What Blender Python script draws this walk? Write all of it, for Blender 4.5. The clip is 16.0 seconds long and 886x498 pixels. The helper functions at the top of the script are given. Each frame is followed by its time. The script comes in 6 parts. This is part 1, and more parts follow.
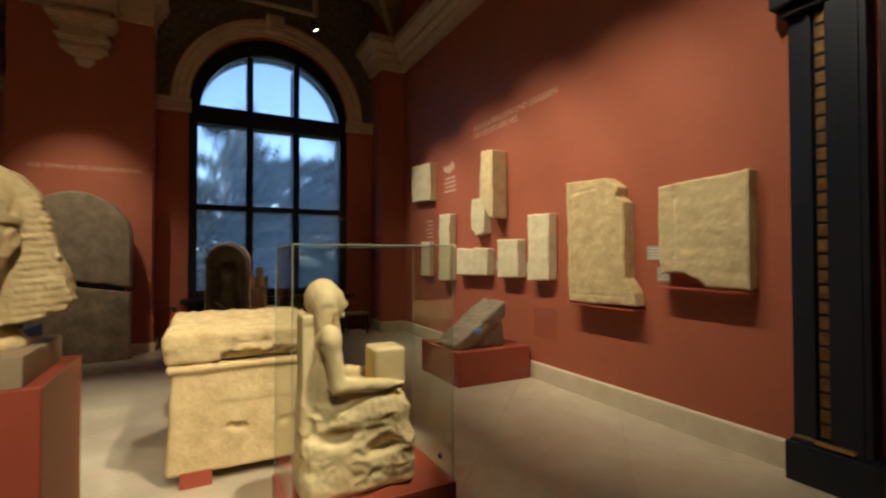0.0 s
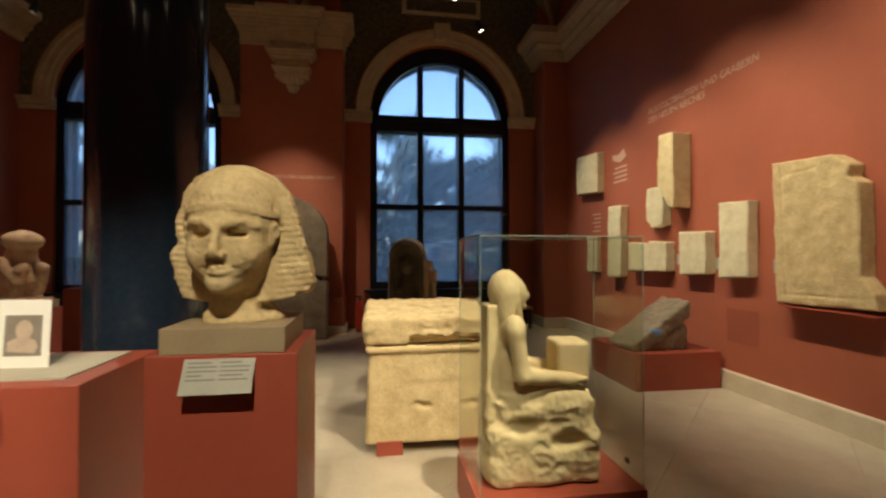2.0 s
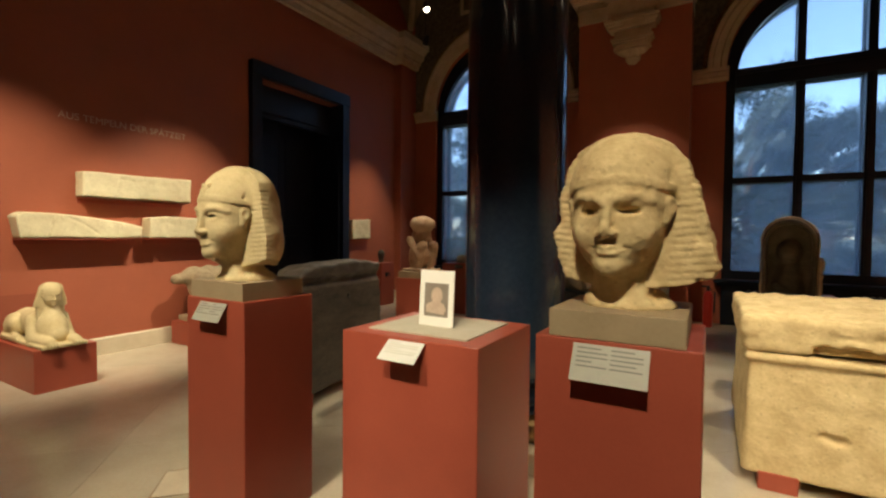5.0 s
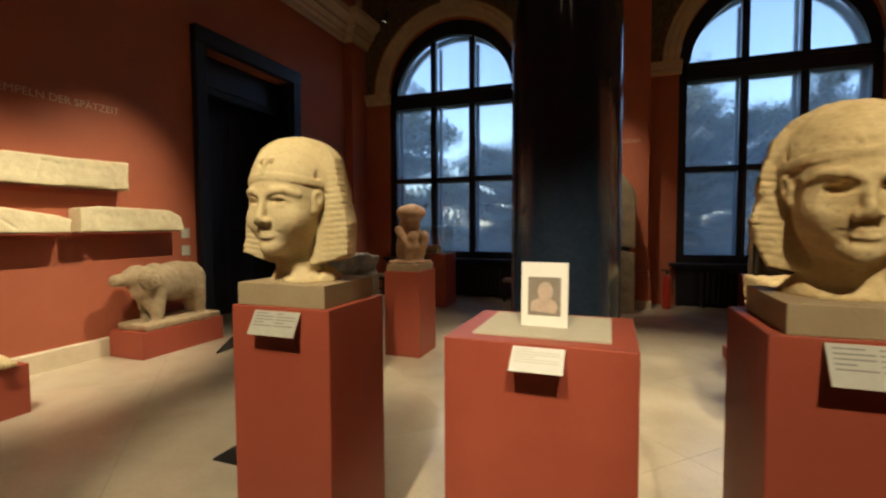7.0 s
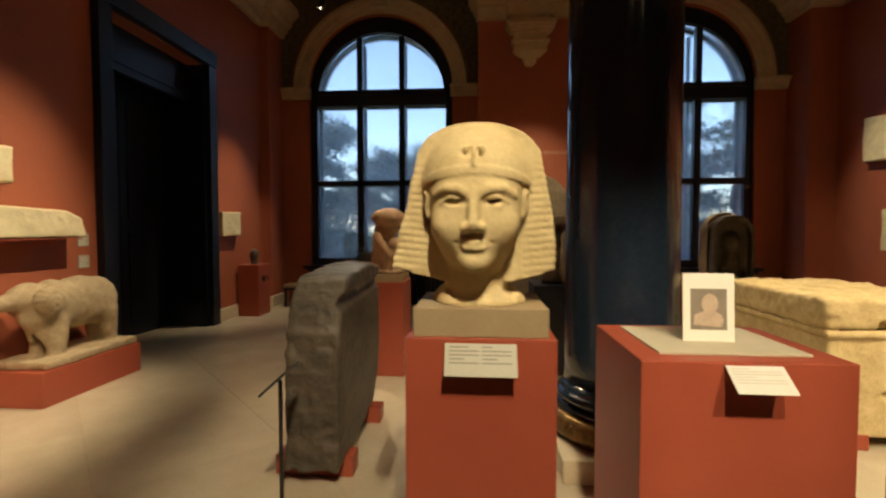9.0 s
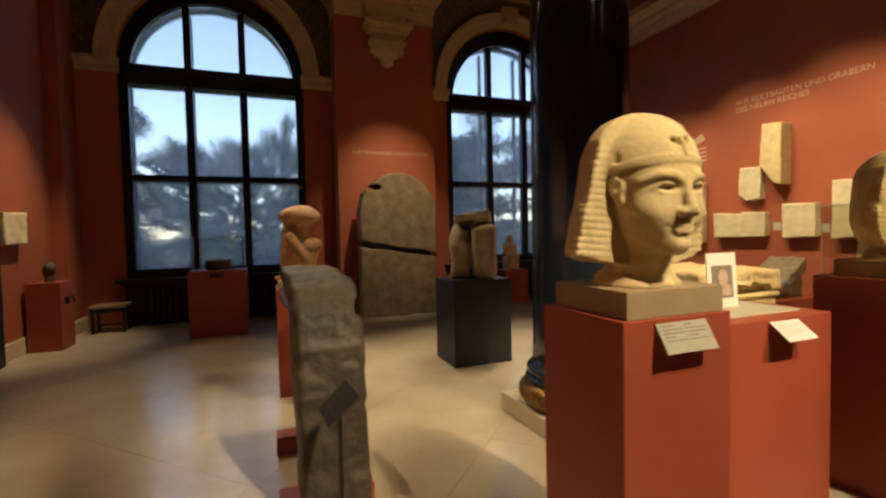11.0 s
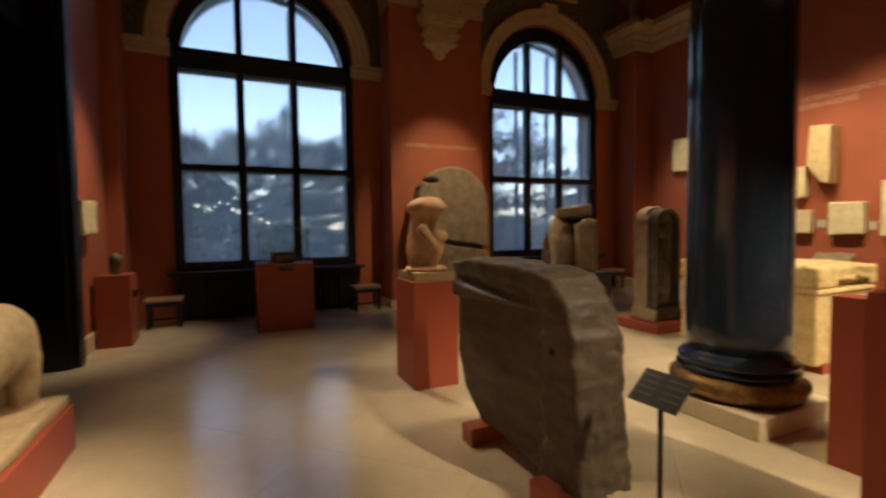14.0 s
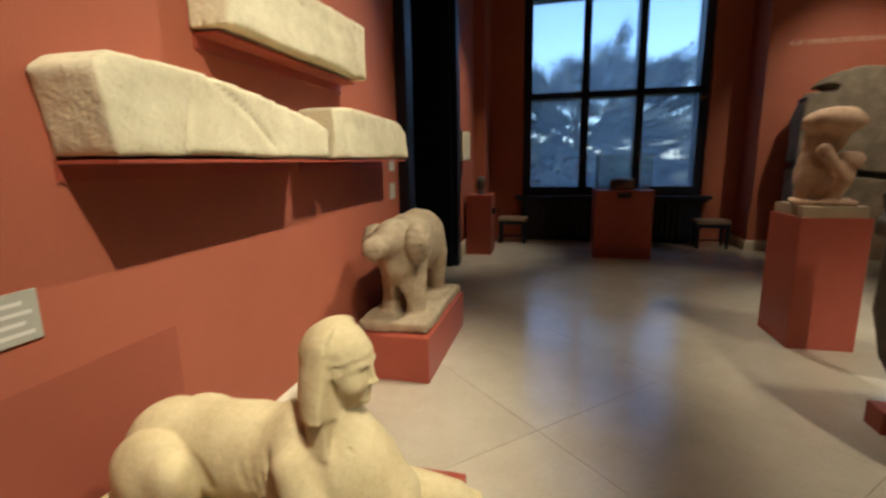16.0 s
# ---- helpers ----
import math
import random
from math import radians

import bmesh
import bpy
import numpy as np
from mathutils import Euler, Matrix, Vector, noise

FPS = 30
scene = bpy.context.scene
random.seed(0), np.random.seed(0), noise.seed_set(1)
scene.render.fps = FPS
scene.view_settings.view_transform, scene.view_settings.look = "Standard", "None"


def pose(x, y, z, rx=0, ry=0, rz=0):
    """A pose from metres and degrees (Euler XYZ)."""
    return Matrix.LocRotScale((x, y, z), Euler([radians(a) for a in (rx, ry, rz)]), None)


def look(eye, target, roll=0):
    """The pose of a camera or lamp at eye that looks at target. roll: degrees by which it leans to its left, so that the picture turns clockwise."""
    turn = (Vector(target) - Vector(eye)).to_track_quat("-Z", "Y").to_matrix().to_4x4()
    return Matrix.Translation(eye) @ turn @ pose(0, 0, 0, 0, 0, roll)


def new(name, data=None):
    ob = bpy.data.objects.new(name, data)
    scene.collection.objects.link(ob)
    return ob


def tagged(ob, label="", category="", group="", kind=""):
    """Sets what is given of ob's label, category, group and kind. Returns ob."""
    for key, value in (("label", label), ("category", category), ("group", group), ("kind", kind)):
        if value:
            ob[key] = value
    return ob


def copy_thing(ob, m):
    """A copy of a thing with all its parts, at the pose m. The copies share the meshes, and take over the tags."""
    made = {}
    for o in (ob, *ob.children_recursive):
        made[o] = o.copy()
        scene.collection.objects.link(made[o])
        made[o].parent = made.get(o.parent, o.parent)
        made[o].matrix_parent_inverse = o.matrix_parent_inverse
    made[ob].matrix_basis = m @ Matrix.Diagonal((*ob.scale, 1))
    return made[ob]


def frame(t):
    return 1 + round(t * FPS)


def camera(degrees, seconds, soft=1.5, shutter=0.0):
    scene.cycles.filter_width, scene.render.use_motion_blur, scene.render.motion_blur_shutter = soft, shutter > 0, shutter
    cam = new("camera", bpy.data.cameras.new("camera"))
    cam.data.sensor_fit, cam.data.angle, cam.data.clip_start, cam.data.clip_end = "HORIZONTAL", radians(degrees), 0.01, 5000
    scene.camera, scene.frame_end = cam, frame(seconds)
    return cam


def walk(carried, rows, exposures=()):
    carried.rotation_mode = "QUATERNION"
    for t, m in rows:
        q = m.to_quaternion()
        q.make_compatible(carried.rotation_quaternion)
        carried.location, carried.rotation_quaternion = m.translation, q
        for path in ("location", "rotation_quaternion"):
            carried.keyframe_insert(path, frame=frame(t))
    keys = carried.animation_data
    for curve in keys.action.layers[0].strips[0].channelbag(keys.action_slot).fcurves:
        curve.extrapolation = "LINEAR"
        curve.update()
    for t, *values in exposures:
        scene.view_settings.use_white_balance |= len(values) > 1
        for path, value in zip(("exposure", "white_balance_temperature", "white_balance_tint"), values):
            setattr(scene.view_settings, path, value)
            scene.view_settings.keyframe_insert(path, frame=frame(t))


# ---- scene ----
cam = camera(87.9, 16.0, 2.3, 0.5)
EXPO = 1.62
PATH = [
    (0, (-0.372, 0.439, 1.571), (0.556, 2.211, 1.607), -0.1),
    (0.5, (-0.431, 0.441, 1.583), (0.347, 2.284, 1.608), -0.4),
    (1, (-0.485, 0.49, 1.547), (0.126, 2.394, 1.583), -0.1),
    (1.5, (-0.493, 0.49, 1.547), (-0.037, 2.437, 1.574), -0.0),
    (2, (-0.518, 0.489, 1.544), (-0.223, 2.467, 1.564), 0.0),
    (2.5, (-0.561, 0.485, 1.54), (-0.438, 2.481, 1.545), -0.2),
    (3, (-0.591, 0.502, 1.54), (-0.696, 2.499, 1.518), -0.2),
    (3.5, (-0.629, 0.545, 1.54), (-0.966, 2.516, 1.517), -0.4),
    (4, (-0.657, 0.598, 1.543), (-1.228, 2.514, 1.521), -0.7),
    (4.5, (-0.685, 0.64, 1.536), (-1.512, 2.462, 1.519), -0.0),
    (5, (-0.781, 0.664, 1.528), (-1.787, 2.392, 1.469), 0.5),
    (7.5, (-2.058, 0.612, 1.512), (-2.693, 2.506, 1.415), -0.4),
    (8, (-2.379, 0.647, 1.517), (-2.968, 2.558, 1.466), -0.5),
    (8.5, (-2.667, 0.658, 1.515), (-3.032, 2.622, 1.422), -1.3),
    (9, (-3.008, 0.68, 1.525), (-3.161, 2.672, 1.447), -0.0),
    (9.5, (-3.293, 0.762, 1.512), (-3.267, 2.762, 1.489), 0.8),
    (10, (-3.638, 0.795, 1.497), (-3.282, 2.762, 1.435), -0.0),
    (12.5, (-5.046, 1.389, 1.458), (-4.166, 3.185, 1.411), -2.8),
    (13, (-5.267, 1.494, 1.405), (-4.299, 3.243, 1.347), -3.1),
    (13.5, (-5.507, 1.548, 1.452), (-4.503, 3.274, 1.35), -1.4),
    (14, (-5.682, 1.55, 1.484), (-4.852, 3.368, 1.389), -0.7),
    (14.5, (-5.825, 1.618, 1.468), (-5.36, 3.557, 1.323), -0.4),
    (15, (-5.898, 1.615, 1.47), (-5.878, 3.605, 1.262), -1.6),
    (15.5, (-5.916, 1.599, 1.428), (-6.175, 3.567, 1.185), -1.6),
    (16, (-5.935, 1.589, 1.432), (-6.408, 3.496, 1.059), -1.0),
]
walk(cam, [(t, look(eye, target, roll)) for t, eye, target, roll in PATH], [(0, EXPO - 0.08, 5800, 10), (5, EXPO - 0.03, 5950, 10), (8, EXPO - 0.03, 6450, 10),
                                                                       (12.5, EXPO + 0.12, 7400, 16), (14, EXPO + 0.1, 7100, 16), (16, EXPO - 0.04, 5350, 10)])

# ---- world, sun and exposure ----
world = bpy.data.worlds.new("evening_sky")
world.use_nodes = True
scene.world = world
wn = world.node_tree.nodes
sky = wn.new("ShaderNodeTexSky")
sky.sky_type = "NISHITA"
sky.sun_disc = False
sky.sun_elevation = radians(46)
sky.sun_rotation = radians(250)
sky.air_density, sky.dust_density, sky.ozone_density = 1.0, 0.6, 2.0
wn["Background"].inputs["Strength"].default_value = 0.15
world.node_tree.links.new(sky.outputs["Color"], wn["Background"].inputs["Color"])

sun_data = bpy.data.lights.new("sun", "SUN")
sun_data.energy, sun_data.angle, sun_data.color = 1.5, radians(14), (1.0, 0.9, 0.8)
sun = new("sun", sun_data)
sun.matrix_world = look((-26, -9, 28), (0, 0, 0))


# ---- materials ----
def nodes_of(name, rough=0.6, metallic=0.0, spec=0.5):
    m = bpy.data.materials.new(name)
    m.use_nodes = True
    n, l = m.node_tree.nodes, m.node_tree.links
    b = n["Principled BSDF"]
    b.inputs["Roughness"].default_value = rough
    b.inputs["Metallic"].default_value = metallic
    b.inputs["Specular IOR Level"].default_value = spec
    return m, n, l, b


def surface(name, c1, c2, scale=6.0, fine=60.0, rough=0.7, bump=0.15, spec=0.4, metallic=0.0, pits=0.0, vary=0.0,
            streak=0.0, rough2=None):
    """Two-scale colour variation with bump; pits adds dark pocks, vary shifts the tone from piece to piece."""
    m, n, l, b = nodes_of(name, rough, metallic, spec)
    co = n.new("ShaderNodeTexCoord")
    mp = n.new("ShaderNodeMapping")
    mp.inputs["Scale"].default_value = (1, 1, 1 + streak * 6)
    l.new(co.outputs["Object"], mp.inputs["Vector"])
    a = n.new("ShaderNodeTexNoise")
    a.inputs["Scale"].default_value, a.inputs["Detail"].default_value = scale, 8
    a.inputs["Roughness"].default_value = 0.62
    f = n.new("ShaderNodeTexNoise")
    f.inputs["Scale"].default_value, f.inputs["Detail"].default_value = fine, 6
    l.new(mp.outputs["Vector"], a.inputs["Vector"])
    l.new(co.outputs["Object"], f.inputs["Vector"])
    add = n.new("ShaderNodeMath")
    add.operation = "MULTIPLY_ADD"
    add.inputs[1].default_value = 0.35
    l.new(f.outputs["Fac"], add.inputs[0])
    l.new(a.outputs["Fac"], add.inputs[2])
    ramp = n.new("ShaderNodeValToRGB")
    ramp.color_ramp.elements[0].position, ramp.color_ramp.elements[1].position = 0.45, 0.9
    ramp.color_ramp.elements[0].color, ramp.color_ramp.elements[1].color = (*c1, 1), (*c2, 1)
    l.new(add.outputs[0], ramp.inputs["Fac"])
    colour = ramp.outputs["Color"]
    height = add.outputs[0]
    if pits:
        v = n.new("ShaderNodeTexVoronoi")
        v.inputs["Scale"].default_value = 26
        l.new(co.outputs["Object"], v.inputs["Vector"])
        r2 = n.new("ShaderNodeMapRange")
        r2.inputs["From Min"].default_value, r2.inputs["From Max"].default_value = 0.05, 0.25
        r2.inputs["To Min"].default_value, r2.inputs["To Max"].default_value = 1 - pits, 1
        l.new(v.outputs["Distance"], r2.inputs["Value"])
        mx = n.new("ShaderNodeMix")
        mx.data_type, mx.blend_type = "RGBA", "MULTIPLY"
        mx.inputs["Factor"].default_value = 1
        l.new(colour, mx.inputs["A"])
        l.new(r2.outputs["Result"], mx.inputs["B"])
        colour = mx.outputs["Result"]
        mm = n.new("ShaderNodeMath")
        mm.operation = "MULTIPLY"
        l.new(height, mm.inputs[0])
        l.new(r2.outputs["Result"], mm.inputs[1])
        height = mm.outputs[0]
    if vary:
        oi = n.new("ShaderNodeObjectInfo")
        hs = n.new("ShaderNodeHueSaturation")
        r3 = n.new("ShaderNodeMapRange")
        r3.inputs["To Min"].default_value, r3.inputs["To Max"].default_value = 1 - vary, 1 + vary
        l.new(oi.outputs["Random"], r3.inputs["Value"])
        l.new(r3.outputs["Result"], hs.inputs["Value"])
        l.new(colour, hs.inputs["Color"])
        colour = hs.outputs["Color"]
    l.new(colour, b.inputs["Base Color"])
    if rough2 is not None:
        r4 = n.new("ShaderNodeMapRange")
        r4.inputs["From Min"].default_value, r4.inputs["From Max"].default_value = 0.4, 0.8
        r4.inputs["To Min"].default_value, r4.inputs["To Max"].default_value = rough, rough2
        l.new(a.outputs["Fac"], r4.inputs["Value"])
        l.new(r4.outputs["Result"], b.inputs["Roughness"])
    if bump:
        bp = n.new("ShaderNodeBump")
        bp.inputs["Strength"].default_value, bp.inputs["Distance"].default_value = bump, 0.02
        l.new(height, bp.inputs["Height"])
        l.new(bp.outputs["Normal"], b.inputs["Normal"])
    return m


WALL = surface("terracotta_wall_paint", (0.33, 0.092, 0.046), (0.39, 0.112, 0.056), 1.4, 90, 0.62, 0.05, 0.35, rough2=0.72)
PANEL = surface("darker_terracotta_panel_tone", (0.27, 0.070, 0.036), (0.32, 0.086, 0.044), 1.4, 90, 0.6, 0.05, 0.35)
RED = surface("red_plinth_paint", (0.30, 0.062, 0.034), (0.36, 0.078, 0.041), 3, 120, 0.42, 0.03, 0.4, rough2=0.52)
LIME = surface("pale_limestone", (0.52, 0.405, 0.205), (0.68, 0.56, 0.315), 7, 70, 0.85, 0.2, 0.2, pits=0.06)
LIMEA = surface("weathered_limestone", (0.46, 0.335, 0.155), (0.68, 0.535, 0.28), 9, 55, 0.88, 0.4, 0.2, pits=0.2)
CREAM = surface("cream_limestone_relief", (0.60, 0.51, 0.31), (0.76, 0.675, 0.44), 6, 60, 0.85, 0.4, 0.2, pits=0.1)
GREY = surface("grey_brown_stone", (0.155, 0.118, 0.076), (0.285, 0.225, 0.148), 6, 50, 0.7, 0.6, 0.3, pits=0.25)
DARKST = surface("dark_granodiorite", (0.045, 0.038, 0.03), (0.13, 0.105, 0.075), 8, 60, 0.55, 0.5, 0.4)
SLATE = surface("dark_brown_basalt", (0.032, 0.026, 0.020), (0.120, 0.094, 0.066), 3, 60, 0.55, 0.35, 0.4, streak=0.3)
GRANITE = surface("polished_dark_granite", (0.009, 0.017, 0.030), (0.017, 0.026, 0.042), 30, 160, 0.14, 0.0, 0.5)
BRONZE = surface("worn_gilt_bronze", (0.13, 0.07, 0.025), (0.30, 0.18, 0.07), 14, 90, 0.38, 0.35, 0.5, metallic=0.8)
GILT = surface("gilt_moulding", (0.55, 0.36, 0.10), (0.75, 0.52, 0.18), 14, 90, 0.3, 0.1, 0.5, metallic=0.9)
FLOORM = surface("polished_cream_floor_stone", (0.435, 0.362, 0.256), (0.54, 0.463, 0.342), 1.8, 45, 0.15, 0.012, 0.7, vary=0.04, rough2=0.24)
JOINT = surface("floor_joint_mortar", (0.42, 0.34, 0.23), (0.48, 0.40, 0.28), 20, 90, 0.8, 0.1)
BASEM = surface("cream_stone_skirting", (0.52, 0.43, 0.29), (0.64, 0.55, 0.39), 4, 60, 0.5, 0.05, 0.4)
STUCCO = surface("aged_ochre_stucco", (0.46, 0.345, 0.205), (0.60, 0.47, 0.30), 5, 50, 0.75, 0.2, 0.3)
VAULT = surface("painted_vault_plaster", (0.20, 0.165, 0.11), (0.34, 0.27, 0.17), 3, 30, 0.85, 0.3, 0.2)
ORNAM = surface("painted_lunette_ornament", (0.055, 0.055, 0.045), (0.20, 0.165, 0.10), 11, 40, 0.8, 0.6, 0.2)
WOOD = surface("black_stained_wood", (0.006, 0.009, 0.017), (0.011, 0.014, 0.023), 6, 70, 0.42, 0.15, 0.4, streak=-0.1)
BLACK = surface("matt_black_metal", (0.012, 0.012, 0.012), (0.02, 0.02, 0.02), 10, 90, 0.45, 0.05, 0.4)
TIMBER = surface("beige_plinth_block", (0.30, 0.22, 0.125), (0.38, 0.29, 0.17), 4, 80, 0.6, 0.08, 0.3)
PAPER = surface("white_card", (0.76, 0.73, 0.64), (0.80, 0.77, 0.69), 8, 90, 0.6, 0.0, 0.3)
MATM = surface("grey_beige_board", (0.42, 0.38, 0.28), (0.48, 0.43, 0.33), 8, 120, 0.8, 0.05, 0.2)
LABELG = surface("grey_label_plate", (0.36, 0.34, 0.27), (0.41, 0.39, 0.31), 8, 90, 0.5, 0.0, 0.4)
LABELT = surface("grey_print_on_dark", (0.08, 0.08, 0.075), (0.11, 0.11, 0.10), 8, 90, 0.6, 0.0)
LABELD = surface("dark_label_plate", (0.022, 0.024, 0.026), (0.035, 0.037, 0.04), 8, 90, 0.45, 0.0, 0.4)
FAINT = surface("faint_print", (0.58, 0.56, 0.50), (0.62, 0.60, 0.54), 8, 90, 0.7, 0.0)
PALER = surface("faint_pale_print", (0.45, 0.43, 0.35), (0.50, 0.48, 0.40), 8, 90, 0.7, 0.0)
PRINT = surface("pale_print", (0.60, 0.57, 0.48), (0.66, 0.63, 0.54), 8, 90, 0.7, 0.0)
GREYINK = surface("mid_grey_print", (0.16, 0.155, 0.13), (0.20, 0.19, 0.16), 8, 90, 0.7, 0.0)
PICT = surface("picture_ground", (0.20, 0.17, 0.13), (0.27, 0.23, 0.18), 8, 60, 0.5, 0.0)
PICT2 = surface("picture_bust_tone", (0.40, 0.30, 0.22), (0.55, 0.43, 0.33), 14, 60, 0.5, 0.0)
LETTER = surface("pale_wall_lettering", (0.52, 0.33, 0.23), (0.58, 0.38, 0.27), 8, 60, 0.6, 0.0)
SEATM = surface("brown_leather_seat", (0.25, 0.16, 0.09), (0.36, 0.25, 0.15), 10, 80, 0.55, 0.1)
EXTRED = surface("red_enamel", (0.45, 0.03, 0.02), (0.5, 0.04, 0.03), 5, 60, 0.3, 0.0)
BLUE = surface("blue_painted_repair", (0.10, 0.22, 0.42), (0.16, 0.30, 0.5), 10, 60, 0.6, 0.1)
RAMST = surface("tan_sandstone", (0.27, 0.20, 0.12), (0.44, 0.34, 0.21), 8, 55, 0.85, 0.5, 0.2, pits=0.2)
LEAF = surface("pine_needles", (0.08, 0.11, 0.09), (0.12, 0.155, 0.13), 2, 20, 0.7, 0.0)
BARK = surface("pine_bark", (0.09, 0.065, 0.05), (0.16, 0.12, 0.09), 6, 40, 0.9, 0.4)
LAWN = surface("park_ground", (0.05, 0.07, 0.03), (0.10, 0.11, 0.06), 0.3, 6, 0.9, 0.2)


def glass_material(name, tint=(0.9, 0.95, 0.95), veil=0.0):
    """Thin sheet glass: mostly clear, with a mirror share that grows at grazing angles."""
    m = bpy.data.materials.new(name)
    m.use_nodes = True
    n, l = m.node_tree.nodes, m.node_tree.links
    n.remove(n["Principled BSDF"])
    out = n["Material Output"]
    tr = n.new("ShaderNodeBsdfTransparent")
    tr.inputs["Color"].default_value = (*tint, 1)
    gl = n.new("ShaderNodeBsdfGlossy")
    gl.inputs["Roughness"].default_value = 0.02
    lw = n.new("ShaderNodeLayerWeight")
    pw = n.new("ShaderNodeMath")
    pw.operation = "POWER"
    pw.inputs[1].default_value = 4.0
    ma = n.new("ShaderNodeMath")
    ma.operation = "MULTIPLY_ADD"
    ma.inputs[1].default_value, ma.inputs[2].default_value = 0.6, 0.025
    l.new(lw.outputs["Facing"], pw.inputs[0])
    l.new(pw.outputs[0], ma.inputs[0])
    mix = n.new("ShaderNodeMixShader")
    l.new(ma.outputs[0], mix.inputs["Fac"])
    clear = tr.outputs["BSDF"]
    if veil:
        # rough refraction softens what lies behind the panes
        rf = n.new("ShaderNodeBsdfRefraction")
        rf.inputs["Color"].default_value = (*tint, 1)
        rf.inputs["Roughness"].default_value, rf.inputs["IOR"].default_value = 0.12, 1.08
        rm_ = n.new("ShaderNodeMixShader")
        rm_.inputs["Fac"].default_value = 0.55
        l.new(clear, rm_.inputs[1])
        l.new(rf.outputs["BSDF"], rm_.inputs[2])
        clear = rm_.outputs["Shader"]
        # bluish translucent layer that imitates glare and haze over the view
        du = n.new("ShaderNodeBsdfTranslucent")
        du.inputs["Color"].default_value = (0.72, 0.82, 0.9, 1)
        dm = n.new("ShaderNodeMixShader")
        dm.inputs["Fac"].default_value = veil
        l.new(clear, dm.inputs[1])
        l.new(du.outputs["BSDF"], dm.inputs[2])
        clear = dm.outputs["Shader"]
    l.new(clear, mix.inputs[1])
    l.new(gl.outputs["BSDF"], mix.inputs[2])
    l.new(mix.outputs["Shader"], out.inputs["Surface"])
    return m


GLASS = glass_material("window_glass", (0.95, 0.98, 1.0), 0.2)
CASEGLASS = glass_material("vitrine_glass", (0.95, 0.96, 0.93))
EDGEGLASS = surface("vitrine_glass_edge", (0.22, 0.25, 0.19), (0.28, 0.31, 0.24), 8, 60, 0.2, 0.0)

LAMPGLOW = bpy.data.materials.new("lamp_glow")
LAMPGLOW.use_nodes = True
lg = LAMPGLOW.node_tree.nodes["Principled BSDF"]
lg.inputs["Emission Color"].default_value = (1.0, 0.82, 0.5, 1)
lg.inputs["Emission Strength"].default_value = 9.0


# ---- mesh helpers ----
def part(name, bm, material, parent=None, label="", smooth=False):
    me = bpy.data.meshes.new(name)
    bmesh.ops.recalc_face_normals(bm, faces=bm.faces)
    bm.to_mesh(me)
    bm.free()
    me.materials.append(material)
    if smooth:
        me.shade_smooth()
    ob = new(name, me)
    if parent is not None:
        ob.parent = parent
    if label:
        ob["label"] = label
    return ob


def thing(name, label, category, x=0, y=0, z=0, rz=0, group="", kind=""):
    """An Empty at the base of a thing, to carry its parts."""
    ob = new(name)
    ob.empty_display_size = 0.1
    ob.matrix_basis = pose(x, y, z, 0, 0, rz)
    return tagged(ob, label, category, group, kind)


def box(bm, x0, y0, z0, x1, y1, z1, bevel=0.0):
    vs = [bm.verts.new((x, y, z)) for z in (z0, z1) for y in (y0, y1) for x in (x0, x1)]
    fs = [bm.faces.new([vs[i] for i in q]) for q in
          ((0, 2, 3, 1), (4, 5, 7, 6), (0, 1, 5, 4), (1, 3, 7, 5), (3, 2, 6, 7), (2, 0, 4, 6))]
    if bevel:
        es = {e for f in fs for e in f.edges}
        bmesh.ops.bevel(bm, geom=list(es), offset=bevel, segments=2, profile=0.6, affect="EDGES")
    return bm


def boxes(*rows, bevel=0.0):
    bm = bmesh.new()
    for r in rows:
        box(bm, *r, bevel=bevel)
    return bm


def prism(bm, pts, axis, a, b):
    """Extrudes the flat outline pts along axis from a to b."""
    def at(p, w):
        return {"x": (w, p[0], p[1]), "y": (p[0], w, p[1]), "z": (p[0], p[1], w)}[axis]
    lo = [bm.verts.new(at(p, a)) for p in pts]
    hi = [bm.verts.new(at(p, b)) for p in pts]
    n = len(pts)
    bm.faces.new(lo)
    bm.faces.new(list(reversed(hi)))
    for i in range(n):
        bm.faces.new((lo[i], hi[i], hi[(i + 1) % n], lo[(i + 1) % n]))
    return bm


def lathe(bm, profile, cx, cy, segs=48):
    rings = []
    for r, z in profile:
        rings.append([bm.verts.new((cx + r * math.cos(2 * math.pi * i / segs), cy + r * math.sin(2 * math.pi * i / segs), z)) for i in range(segs)])
    for a, b in zip(rings, rings[1:]):
        for i in range(segs):
            bm.faces.new((a[i], a[(i + 1) % segs], b[(i + 1) % segs], b[i]))
    bm.faces.new(list(reversed(rings[0])))
    bm.faces.new(rings[-1])
    return bm


def arch_ring(bm, profile, cx, cz, a0=0.0, a1=math.pi, segs=40):
    """Turns the closed outline of (radius, y) about the y axis through (cx, cz)."""
    rings = []
    for i in range(segs + 1):
        a = a0 + (a1 - a0) * i / segs
        rings.append([bm.verts.new((cx + r * math.cos(a), y, cz + r * math.sin(a))) for r, y in profile])
    n = len(profile)
    for p, q in zip(rings, rings[1:]):
        for i in range(n):
            bm.faces.new((p[i], p[(i + 1) % n], q[(i + 1) % n], q[i]))
    bm.faces.new(rings[0])
    bm.faces.new(list(reversed(rings[-1])))
    return bm


